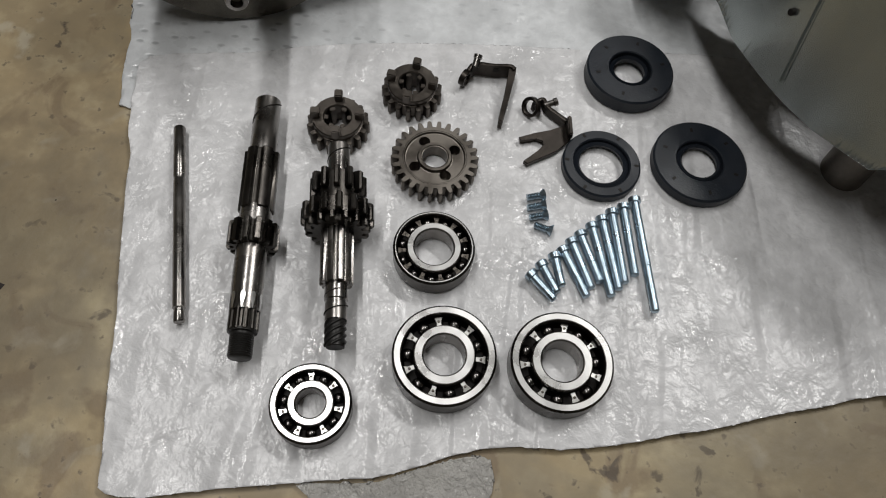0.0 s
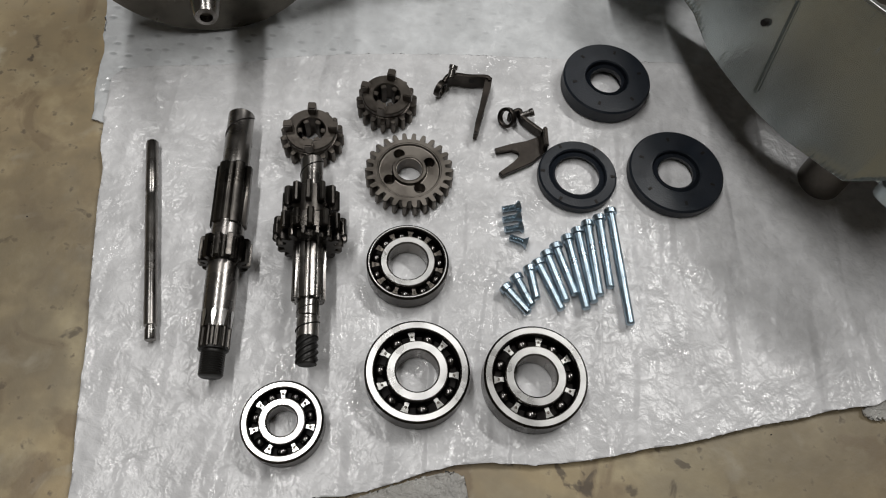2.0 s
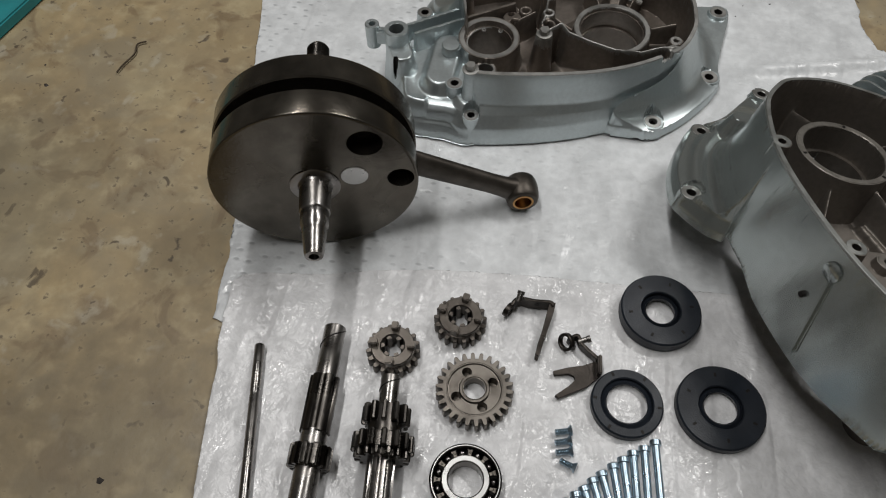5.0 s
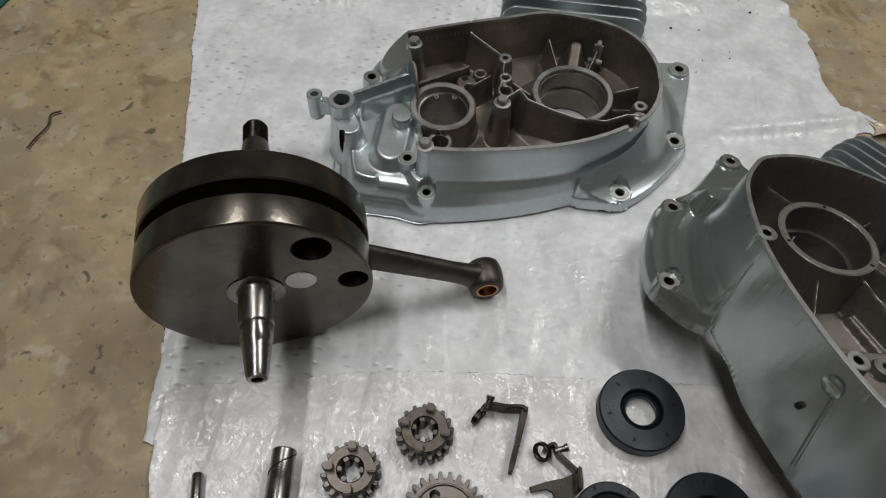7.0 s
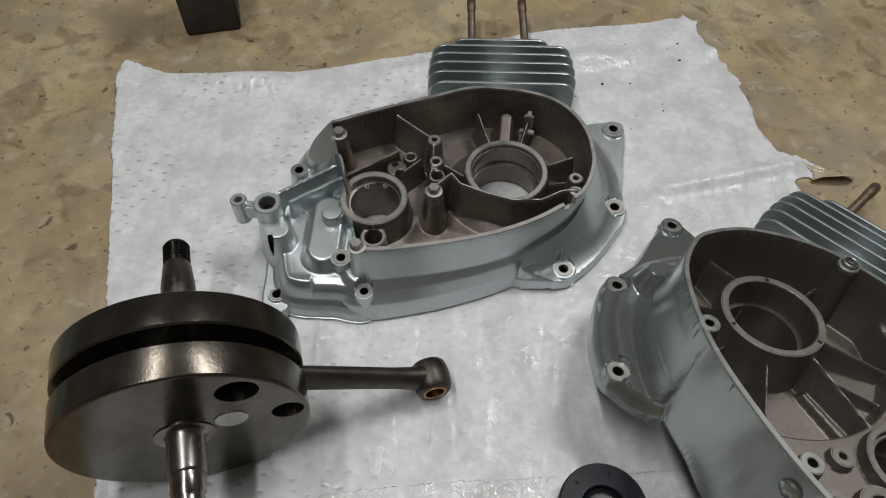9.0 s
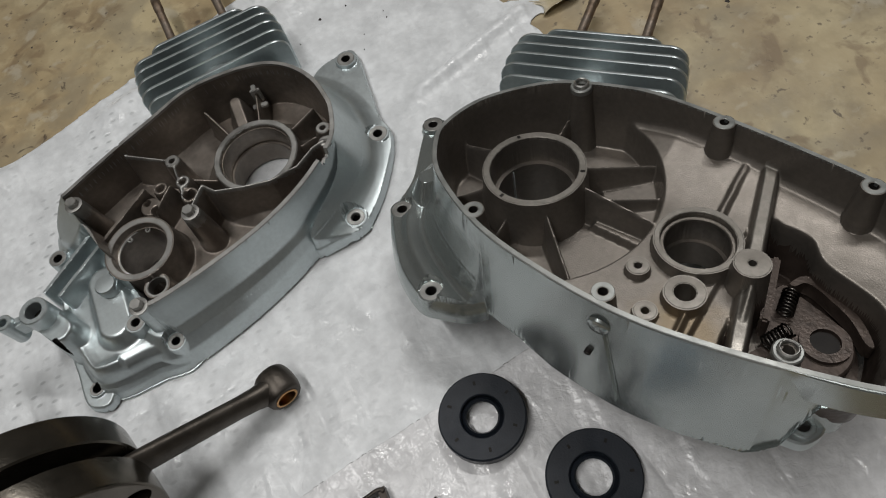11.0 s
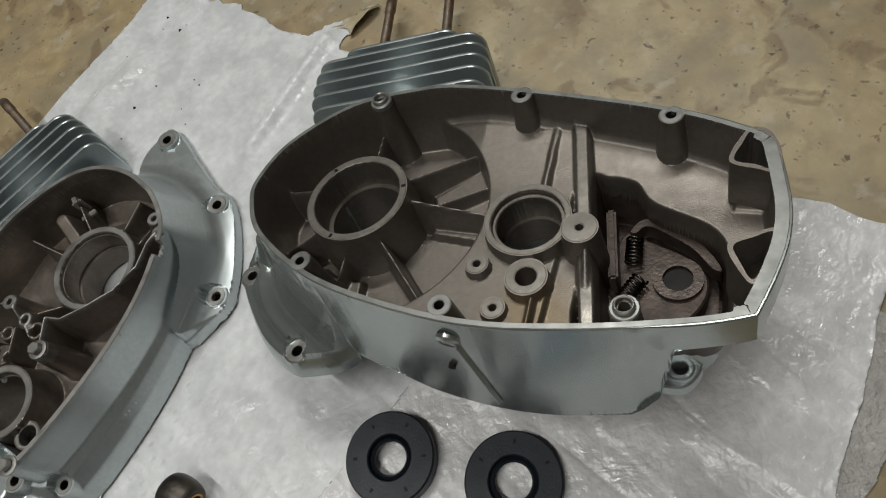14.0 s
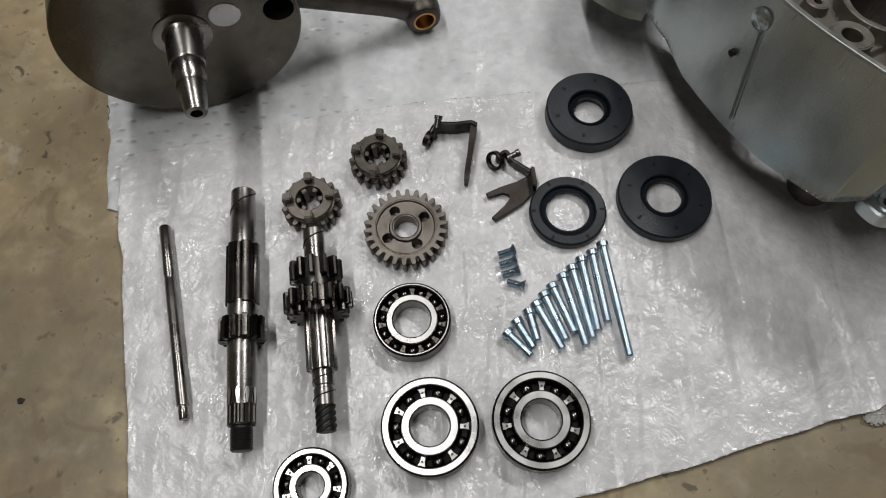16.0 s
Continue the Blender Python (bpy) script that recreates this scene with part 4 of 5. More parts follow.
    # clean machined edges: the joint face, the screw bosses, the bearing seats and the lugs
    rim_strip("joint_edge", rim, 3.1 + 3.6 * np.clip((rim[:, 0] - 236) / 8, 0, 1), 0.15, RIM, t)
    for x, y in ((90, 88), (187, 71), (84.5, -74), (-17, -56)):
        spot_face(t, x, y, 0.3, 7.2, 3.0, RIM, 4)
    for x, y in ((-14, 83), (183, -62)):
        spot_face(t, x, y, 0.3, 8.0, 5.4, RIM, 4)
    for (x, y), z, r, h in ((c1, -16.7, 36.4, 31.2), (c2, -22.7, 27.4, 23.2), ((146, -5), -13.7, 10.8, 2.5), ((119, -35), -24.7, 12.6, 6.6), ((86, -29), -25.7, 7.2, 2.6), ((104, -57), -26.7, 7.2, 2.6)):
        spot_face(t, x, y, z, r, h, WORN, 3)
    part("seal_lip", tube("seal_lip", 23.4, 20.4, -30, -27), CAST, t, "", pose(c2[0] / 1000, c2[1] / 1000, 0))
    # dark blocks on the seat, painting the shade of notches
    for a in (20, 140, 260):
        part("notch", box("notch", 3.2, 2.4, 1.6, 0.3), SHADOWGAP, t, "", pose((c1[0] + 33.8 * math.cos(radians(a))) / 1000, (c1[1] + 33.8 * math.sin(radians(a))) / 1000, -0.0172, 0, 0, a))
    for x, y in ((-149, 62), (-112, -32), (-44, -86)):
        spot_face(t, x, y, -71.6, 8.8, 4.0)
    pocket_frame(t, [(225, 38), (228, 50), (232, 59), (240, 57), (245, 44), (246, 32), (236, 35)], 3.2, -34, CAST)
    pocket_frame(t, [(230, -19), (239, -13), (247, -9), (247.5, -18), (244, -30), (240, -38), (234, -29)], 3.2, -40, CAST)
    # smooth lip round the closed end
    end = np.concatenate([rim[len(rim) // 2:][rim[len(rim) // 2:, 0] > 178], rim[:len(rim) // 2][rim[:len(rim) // 2, 0] > 178]])
    tan = np.gradient(end, axis=0)
    tan /= np.maximum(1e-6, np.linalg.norm(tan, axis=1))[:, None]
    out = np.stack([tan[:, 1], -tan[:, 0]], -1)
    out *= np.sign(np.sum(out * (end - np.array([190.0, 0.0])), axis=1))[:, None]
    lip = []
    for off, z in ((0.0, -0.1), (1.0, -0.1), (1.6, -0.8), (1.9, -23), (1.2, -24), (-1.5, -24)):
        lip.append([(*(p + q * (off * float(np.clip((p[0] - 178) / 34, 0, 1)) - 0.05)), z) for p, q in zip(end, out)])
    n = len(end)
    lv = np.array([c for row in lip for c in row]) / 1000
    lf = [(i * n + j, i * n + j + 1, (i + 1) * n + j + 1, (i + 1) * n + j) for i in range(5) for j in range(n - 1)]
    part("rim_lip", mesh_of("rim_lip", lv, lf, True, 20), PAINTDARK, t)
    # raised bead on the outer wall, and a dark disc painting a screw hole's shade
    part("bead", box("bead", 4.5, 4, 62, 1.8), PAINTDARK, t, "", pose(0.0985, -0.0890, -0.053, -6, -13, 0))
    part("screw_hole", lathe("screw_hole", [(0, 1.0), (1.9, 1.0), (2.1, 1.2), (2.3, 1.0), (2.3, -3)], 20), SHADOWGAP, t, "", pose(0.083, -0.0890, -0.046, 97, 0, 0))
    part("bead_head", lathe("bead_head", [(0, 0), (7.5, 0), (7, 2), (5, 3.4), (0, 3.8)], 24), PAINTDARK, t, "", pose(0.088, -0.0845, -0.018, 97, 0, 0))
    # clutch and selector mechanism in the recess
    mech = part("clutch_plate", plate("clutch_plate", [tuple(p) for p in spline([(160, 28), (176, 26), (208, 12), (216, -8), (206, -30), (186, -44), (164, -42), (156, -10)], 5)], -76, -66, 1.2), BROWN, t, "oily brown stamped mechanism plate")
    part("rim_wall", lathe("rim_wall", [(9, -67), (15, -67), (15, -63), (9, -63)], 32, True), BROWN, mech, "", pose(0.198, -0.002, 0))
    # black disc painting the shade of the pivot hole
    part("pivot_hole", lathe("pivot_hole", [(0, -65.6), (8.6, -65.6), (8.8, -66.4)], 28), SHADOWGAP, mech, "", pose(0.198, -0.002, 0))
    part("pin", lathe("pin", [(0, -70), (4, -70), (4, -48), (3.2, -47), (0, -47)], 20), GEARSTEEL, mech, "", pose(0.214, -0.040, 0))
    part("link", box("link", 6, 52, 22, 1.5, -70), BROWN, mech, "", pose(0.158, 0.010, 0, 0, 0, 12))
    part("guide_strip", plate("guide_strip", [tuple(p) for p in spline([(166, 26), (176, 36), (206, 22), (222, 4), (218, 2), (203, 17), (177, 30), (169, 24)], 5)], -68, -56, 0.6), BROWN, mech)
    for x, y, a in ((170, 13, 6), (173, -15, -26)):
        turns, steps = 7, 14
        cu = bpy.data.curves.new("spring", "CURVE")
        cu.dimensions, cu.bevel_depth, cu.bevel_resolution = "3D", 0.0008, 2
        sp = cu.splines.new("POLY")
        sp.points.add(turns * steps)
        for k in range(turns * steps + 1):
            f = k / steps * 2 * math.pi
            sp.points[k].co = (0.0048 * math.cos(f), (k / (turns * steps) - 0.5) * 0.019, 0.0048 * math.sin(f), 1)
        tmp = bpy.data.objects.new("spring", cu)
        me = bpy.data.meshes.new_from_object(tmp)
        bpy.data.objects.remove(tmp)
        part("spring", me, DARKSTEEL, mech, "dark coil spring", pose(x / 1000, y / 1000, -0.060, 0, 0, a))
    # spigot beneath, on which the half is propped
    part("spigot", lathe("spigot", [(0, -168), (14, -168), (16, -166), (16, -70), (0, -70)], 28), CAST, t, "", pose(0.150, -0.020, 0.004))
    barrel(t, (c1[0] + 11, c1[1]), (-0.25, 0.968), -80)
    return t


build_case_b()


# ---- crankshaft ----
def build_crank():
    tip, way = Vector((-0.0765, 0.3764, 0.0825)), Vector((0.2611, -0.9652, 0.004)).normalized()
    x = Vector((0, 0, 1)).cross(way).normalized()
    y = way.cross(x)
    c = tip - way * 0.067
    m = Matrix(((x.x, y.x, way.x, c.x), (x.y, y.y, way.y, c.y), (x.z, y.z, way.z, c.z), (0, 0, 0, 1)))
    t = thing("crankshaft", m, "dark steel crankshaft with two flywheels standing on edge", "crankshaft")
    R = 82.0
    holes = [((43.5, 45.7), 13.5), ((68, 2.7), 10.8)]

    def disc(name, z0, z1, pits):
        """A flywheel disc on a polar grid, with drilled pits in its outer face and a turned shoulder."""
        k = 1.8
        seg, rr = 260, np.concatenate([np.linspace(0, R - k, 80), [R - k * 0.5, R - k * 0.15, R]])
        A, Rr = np.meshgrid(np.linspace(0, 2 * math.pi, seg, endpoint=False), rr)
        X, Y = Rr * np.cos(A), Rr * np.sin(A)
        Z = np.full(X.shape, z1)
        Z = np.where(Rr > R - k, z1 - k * (1 - np.sqrt(np.clip(1 - ((Rr - R + k) / k) ** 2, 0, 1))), Z)
        for (hx, hy), r in pits:
            edge = Rr < R - k - 0.5
            Xs, Ys = snap_circle(X, Y, (hx, hy), r, 2.0)
            X, Y = np.where(edge, Xs, X), np.where(edge, Ys, Y)
            Z = np.where(np.hypot(X - hx, Y - hy) < r - 0.05, z1 - 16, Z)
        n = len(rr)
        V = np.stack([X, Y, Z], -1).reshape(-1, 3)
        low = np.stack([R * np.cos(A[0]), R * np.sin(A[0]), np.full(seg, z0 + 1.2)], -1)
        low2 = np.stack([(R - 1.2) * np.cos(A[0]), (R - 1.2) * np.sin(A[0]), np.full(seg, z0)], -1)
        V = np.concatenate([V, low, low2]) / 1000
        F = [(i * seg + j, i * seg + (j + 1) % seg, (i + 1) * seg + (j + 1) % seg, (i + 1) * seg + j) for i in range(n + 1) for j in range(seg)]
        F.append(tuple((n + 1) * seg + j for j in range(seg)))
        return mesh_of(name, V, F, True, 30)

    near = part("flywheel", disc("flywheel", -24, 0, holes), CRANKSTEEL, t)
    part("flywheel", disc("flywheel", -24, 0, []), CRANKSTEEL, t, "", pose(0, 0, -0.060, 180, 0, 0))
    part("spacer_hub", lathe("spacer_hub", [(0, -38), (58, -38), (58, -22), (0, -22)], 48), DARKSTEEL, t)
    part("crankpin", lathe("crankpin", [(0, -54), (10.8, -54), (10.8, 0.3), (10.4, 0.6), (0, 0.6)], 36), FACE, t, "pressed-in crankpin end", pose(0.0320, 0.0092, 0))
    part("shaft", lathe("shaft", [(0, -2), (20, -2), (20, 0.8), (19, 1.2), (14, 1.4), (12.6, 3.5), (12.3, 26), (12.0, 27), (11.2, 28), (11.0, 40), (10.0, 41.5), (9.9, 44), (7.6, 64), (6.8, 66.5), (4.0, 67), (3.6, 62), (0, 61)], 44), SHAFT, near, "ground tapered shaft")
    back = part("shaft", lathe("shaft", [(0, -54), (17, -54), (17, -56.5), (12.5, -57), (12.5, -118), (10.6, -136), (9.6, -138), (9.6, -156), (8.4, -158), (0, -158)], 44), SHAFT, t, "ground shaft with threaded end")
    part("thread", lathe("thread", [(9.6 + 0.5 * (k % 2), -139 - k * 0.7) for k in range(24)], 32), DARKSTEEL, back)
    # connecting rod from the crankpin down to the sheet
    pin = m @ Vector((0.0320, 0.0092, -0.030))
    eye = Vector((0.0655, 0.5180, 0.0155))
    d = eye - pin
    d -= way * d.dot(way)
    L = d.length
    d.normalize()
    s = way.cross(d)
    inv = m.inverted()
    rm = Matrix(((d.x, s.x, way.x, pin.x), (d.y, s.y, way.y, pin.y), (d.z, s.z, way.z, pin.z), (0, 0, 0, 1)))
    mm = L * 1000
    rod = part("connecting_rod", lathe("connecting_rod", [(17, -4.6), (24, -4.6), (24.5, -4), (24.5, 4), (24, 4.6), (17, 4.6)], 40, True), FORGED, t, "dark forged connecting rod", inv @ rm)
    def sec(x, hw, ht):
        return [(x, hw * math.cos(k * math.pi / 12), ht * math.sin(k * math.pi / 12)) for k in range(24)]
    part("shank", ringwall("shank", [sec(18, 17, 5.5), sec(34, 14, 6), sec(60, 12.4, 7.4), sec(mm - 34, 10.2, 7.6), sec(mm - 20, 10.2, 8.4), sec(mm - 12, 11.4, 9.6), sec(mm - 6, 12.5, 10.4)], 50), FORGED, rod)
    part("small_end", lathe("small_end", [(9.2, -12.5), (12.2, -12.5), (13.4, -11.4), (14.6, -8), (15.3, -3), (15.3, 3), (14.6, 8), (13.4, 11.4), (12.2, 12.5), (9.2, 12.5)], 40, True, 50), FORGED, rod, "", pose(L, 0, 0))
    part("bush", lathe("bush", [(7.6, -13.0), (9.3, -13.0), (9.3, 13.0), (7.6, 13.0)], 36, True), BRONZE, rod, "worn bronze bush", pose(L, 0, 0))
    return t


build_crank()


# ---- bearings ----
def build_bearing(at, d_in, d_out, width, balls, turn, label, face, inner=0.31, outer=0.30):
    x, y = at
    t = thing("ball_bearing", pose(x, y, 0.0018, 0, 0, turn), label, "bearing", "ball bearings")
    ri, ro, w = d_in / 2, d_out / 2, width
    step = (ro - ri)
    a, b = ri + step * inner, ro - step * outer
    # ring sides in darker steel, tops in brighter: light and shade put into material
    part("outer_ring", lathe("outer_ring", [(ro - 1, 0), (ro, 1), (ro, w - 1.2), (ro - 1.2, w), (b + 0.5, w), (b, w - 0.5), (b, w * 0.7), (b + 1.2, w * 0.5), (b, w * 0.3), (b, 0.5), (b + 0.5, 0)], 72, True), DARKSTEEL if face is not SHAFT else SHAFT, t)
    part("face", lathe("face", [(b + 0.8, w - 0.2), (ro - 1.3, w - 0.2), (ro - 1.3, w + 0.12), (b + 0.8, w + 0.12)], 72, True), face, t)
    part("inner_ring", lathe("inner_ring", [(ri, 0.8), (ri + 0.8, 0), (a - 0.5, 0), (a, 0.5), (a, w * 0.3), (a - 1.2, w * 0.5), (a, w * 0.7), (a, w - 0.5), (a - 0.5, w), (ri + 0.8, w), (ri, w - 0.8)], 64, True), SHAFT, t)
    part("face", lathe("face", [(ri + 0.9, w - 0.2), (a - 0.7, w - 0.2), (a - 0.7, w + 0.12), (ri + 0.9, w + 0.12)], 64, True), face, t)
    pr, br = (a + b) / 2, (b - a) / 2 * 1.12
    ball = lathe("ball", [(br * math.sin(k * math.pi / 12) if 0 < k < 12 else 0, -br * math.cos(k * math.pi / 12)) for k in range(13)], 24)
    ball.materials.append(BALL)
    # cage ring takes the near-black gap colour too
    cage = part("cage", lathe("cage", [(pr - 1.8, w * 0.40), (pr + 1.8, w * 0.40), (pr + 1.8, w * 0.44), (pr - 1.8, w * 0.44)], 64, True), SHADOWGAP, t, "near-black cage ring")
    g = b - a
    lobe = plate("cage_tab", [(-g * 0.20, -g * 0.42), (g * 0.20, -g * 0.42), (g * 0.20, -g * 0.1), (g * 0.34, g * 0.40), (-g * 0.34, g * 0.40), (-g * 0.20, -g * 0.1)], -0.4, 0.5, 0.2)
    lobe.materials.append(GEARSTEEL if balls > 9 else CAGE)
    rivet = lathe("rivet", [(0, 0.6), (0.5, 0.5), (0.8, 0.3), (0.8, 0)], 12)
    rivet.materials.append(GEARSTEEL)
    for k in range(balls):
        f = 2 * math.pi * k / balls
        part("ball", ball, BALL, t, "", pose(pr * math.cos(f) / 1000, pr * math.sin(f) / 1000, w * 0.5 / 1000))
        f += math.pi / balls
        tab = part("cage_tab", lobe, CAGE, cage, "", pose(pr * math.cos(f) / 1000, pr * math.sin(f) / 1000, w * 0.74 / 1000, 0, 0, math.degrees(f) - 90))
        part("rivet", rivet, GEARSTEEL, cage, "", pose(pr * math.cos(f) / 1000, pr * math.sin(f) / 1000, (w * 0.74 + 0.5) / 1000))
    # near-black ring painting the shade between the races
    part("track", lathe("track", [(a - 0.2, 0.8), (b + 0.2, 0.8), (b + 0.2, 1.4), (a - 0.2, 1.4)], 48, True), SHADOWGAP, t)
    return t


build_bearing((0.0710, 0.1835), 25, 62, 17, 7, -26, "large new steel ball bearing lying beside its twin on foam film", STEEL)
# greyer FACE steel here: a dimmer reflection put into the colour
build_bearing((0.1410, 0.1860), 25, 62, 17, 7, 8, "large new steel ball bearing lying near the bolts on foam film", FACE)
build_bearing((-0.0028, 0.1490), 17, 47, 14, 7, -31, "small new steel ball bearing lying below the gear shafts", STEEL)
build_bearing((0.0595, 0.2540), 25, 52, 15, 11, 8, "medium steel ball bearing lying below the drilled gear", FACE, 0.36, 0.20)


# ---- oil seals ----
def build_seal(at, r, bore_r, h, label, turn=0.0):
    t = thing("oil_seal", pose(at[0], at[1], 0.0016, 0, 0, turn), label, "oil seal", "oil seals")
    part("body", lathe("body", [(bore_r + 5.5, 0), (r - 0.8, 0), (r, 0.8), (r, h - 1.2), (r - 1.2, h), (bore_r + 5.0, h), (bore_r + 4.2, h - 0.8), (bore_r + 4.0, h * 0.45), (bore_r + 5.5, h * 0.4)], 72, True), RUBBER, t)
    part("lip", lathe("lip", [(bore_r + 5.0, h * 0.42), (bore_r + 2.2, h * 0.80), (bore_r + 1.4, h * 0.90), (bore_r, h * 0.72), (bore_r + 0.6, h * 0.35), (bore_r + 4.6, h * 0.2)], 64, True), RUBBER, t)
    bar = box("mark", 2.0, 3.2, 0.35, 0.1)
    for k in range(6):
        f = k * math.pi / 3
        rr = (r + bore_r + 6) / 2000
        part("mark", bar, SHADOWGAP, t, "", pose(rr * math.cos(f), rr * math.sin(f), h / 1000, 0, 0, math.degrees(f) + 90))
    return t


build_seal((0.1935, 0.4180), 32.5, 11.5, 12, "thick black rubber oil seal lying flat on foam film", 15)
build_seal((0.2410, 0.3440), 33.5, 12.5, 8.5, "wide flat black rubber oil seal with small bore", 40)
build_seal((0.1710, 0.3350), 27.5, 15.5, 7.5, "narrow black rubber oil seal with large bore", 0)


# ---- gears ----
def build_drilled_gear():
    t = thing("gear", pose(0.0548, 0.3235, 0.0022, 0, 0, 5), "flat steel gear wheel with four drilled holes", "gear", "gears")
    part("tooth_ring", gear_mesh("tooth_ring", 26, 25.0, 30.0, 21.5, 0, 11, 10), GEARSTEEL, t)
    # web with four holes on a polar grid
    seg = 144
    rr = np.linspace(8.5, 21.6, 40)
    A, Rr = np.meshgrid(np.linspace(0, 2 * math.pi, seg, endpoint=False), rr)
    X, Y = Rr * np.cos(A), Rr * np.sin(A)
    Z = np.interp(Rr, [9.0, 9.5, 11.2, 11.9, 20.2, 20.9], [11.2, 11.8, 11.8, 9.3, 9.3, 10.8])
    inside = (Rr > 8.9) & (Rr < 21)
    for k in range(4):
        c = (15.2 * math.cos(radians(27 + 90 * k)), 15.2 * math.sin(radians(27 + 90 * k)))
        Xs, Ys = snap_circle(X, Y, c, 3.9, 0.62)
        X, Y = np.where(inside, Xs, X), np.where(inside, Ys, Y)
        Z = np.where(np.hypot(X - c[0], Y - c[1]) < 3.87, 0.2, Z)
    n = len(rr)
    V = np.concatenate([np.stack([X, Y, Z], -1).reshape(-1, 3), np.stack([8.5 * np.cos(A[0]), 8.5 * np.sin(A[0]), np.zeros(seg)], -1)]) / 1000
    F = [(i * seg + j, i * seg + (j + 1) % seg, (i + 1) * seg + (j + 1) % seg, (i + 1) * seg + j) for i in range(n - 1) for j in range(seg)]
    F += [(j, (j + 1) % seg, n * seg + (j + 1) % seg, n * seg + j) for j in range(seg)]
    part("web", mesh_of("web", V, F, True, 35), GEARSTEEL, t)


build_drilled_gear()


def build_dog_gear(at, turn, label):
    t = thing("gear", pose(at[0], at[1], 0.0020, 0, 0, turn), label, "gear", "gears")
    part("tooth_ring", gear_mesh("tooth_ring", 17, 17.2, 21.5, 9.5, 0, 11, 10), DOGSTEEL, t)
    part("collar", lathe("collar", [(9.2, 2), (9.2, 9), (17.0, 9), (17.0, 11.5), (15.8, 12), (15.8, 13.5), (17.2, 14), (17.2, 16.4), (16.6, 17), (10.0, 17), (9.2, 16.2)], 48, True), DOGSTEEL, t)
    spl = box("spline_tooth", 3.6, 3.6, 15.5, 0.4, 0.5)
    spl.materials.append(DOGSTEEL)
    for k in range(6):
        f = k * math.pi / 3
        part("spline_tooth", spl, DOGSTEEL, t, "", pose(0.0082 * math.cos(f), 0.0082 * math.sin(f), 0, 0, 0, math.degrees(f)))
    dog = box("dog", 6.2, 5.6, 8.0, 0.7, 15.6)
    dog.materials.append(DOGSTEEL)
    for k in range(4):
        f = k * math.pi / 2 + math.pi / 2
        part("dog", dog, DOGSTEEL, t, "", pose(0.0150 * math.cos(f), 0.0150 * math.sin(f), 0, 0, 0, math.degrees(f)))


build_dog_gear((-0.0140, 0.3450), 4, "small dark steel dog gear standing beyond the shaft end")
build_dog_gear((0.0340, 0.3800), -8, "small dark steel dog gear standing beside the drilled gear")


# ---- shafts and rod ----
def lying(a, b, z, spin=0.0):
    """A frame whose z runs along the sheet from a to b (metres), at height z."""
    d = Vector((b[0] - a[0], b[1] - a[1], 0)).normalized()
    s = Vector((-d.y, d.x, 0))
    m = Matrix(((s.x, 0, d.x, a[0]), (s.y, 0, d.y, a[1]), (0, 1, 0, z), (0, 0, 0, 1)))
    return m @ pose(0, 0, 0, 0, 0, spin)


def groove(name, parent, r, z0, z1, turns, thick, material):
    """A thin helical line round a shaft (mm along it)."""
    n = int(abs(turns) * 28) + 2
    cu = bpy.data.curves.new(name, "CURVE")
    cu.dimensions, cu.bevel_depth, cu.bevel_resolution = "3D", thick / 1000, 1
    sp = cu.splines.new("POLY")
    sp.points.add(n - 1)
    for k in range(n):
        f = k / (n - 1)
        sp.points[k].co = (r / 1000 * math.cos(f * turns * 6.283), r / 1000 * math.sin(f * turns * 6.283), (z0 + (z1 - z0) * f) / 1000, 1)
    tmp = bpy.data.objects.new(name, cu)
    me = bpy.data.meshes.new_from_object(tmp)
    bpy.data.objects.remove(tmp)
    return part(name, me, material, parent)


def build_rod():
    t = thing("steel_rod", lying((-0.0895, 0.1925), (-0.1215, 0.3320), 0.0062), "plain slim steel selector rod lying on foam film", "rod")
    part("bar", lathe("bar", [(0, 0), (3.0, 0), (3.4, 0.6), (3.4, 7), (3.0, 7.4), (3.0, 8.8), (4.0, 9.4), (4.0, 100), (3.75, 100.6), (3.75, 103), (4.0, 103.6), (4.0, 142), (3.3, 143), (0, 143)], 28), SHAFT, t)


build_rod()


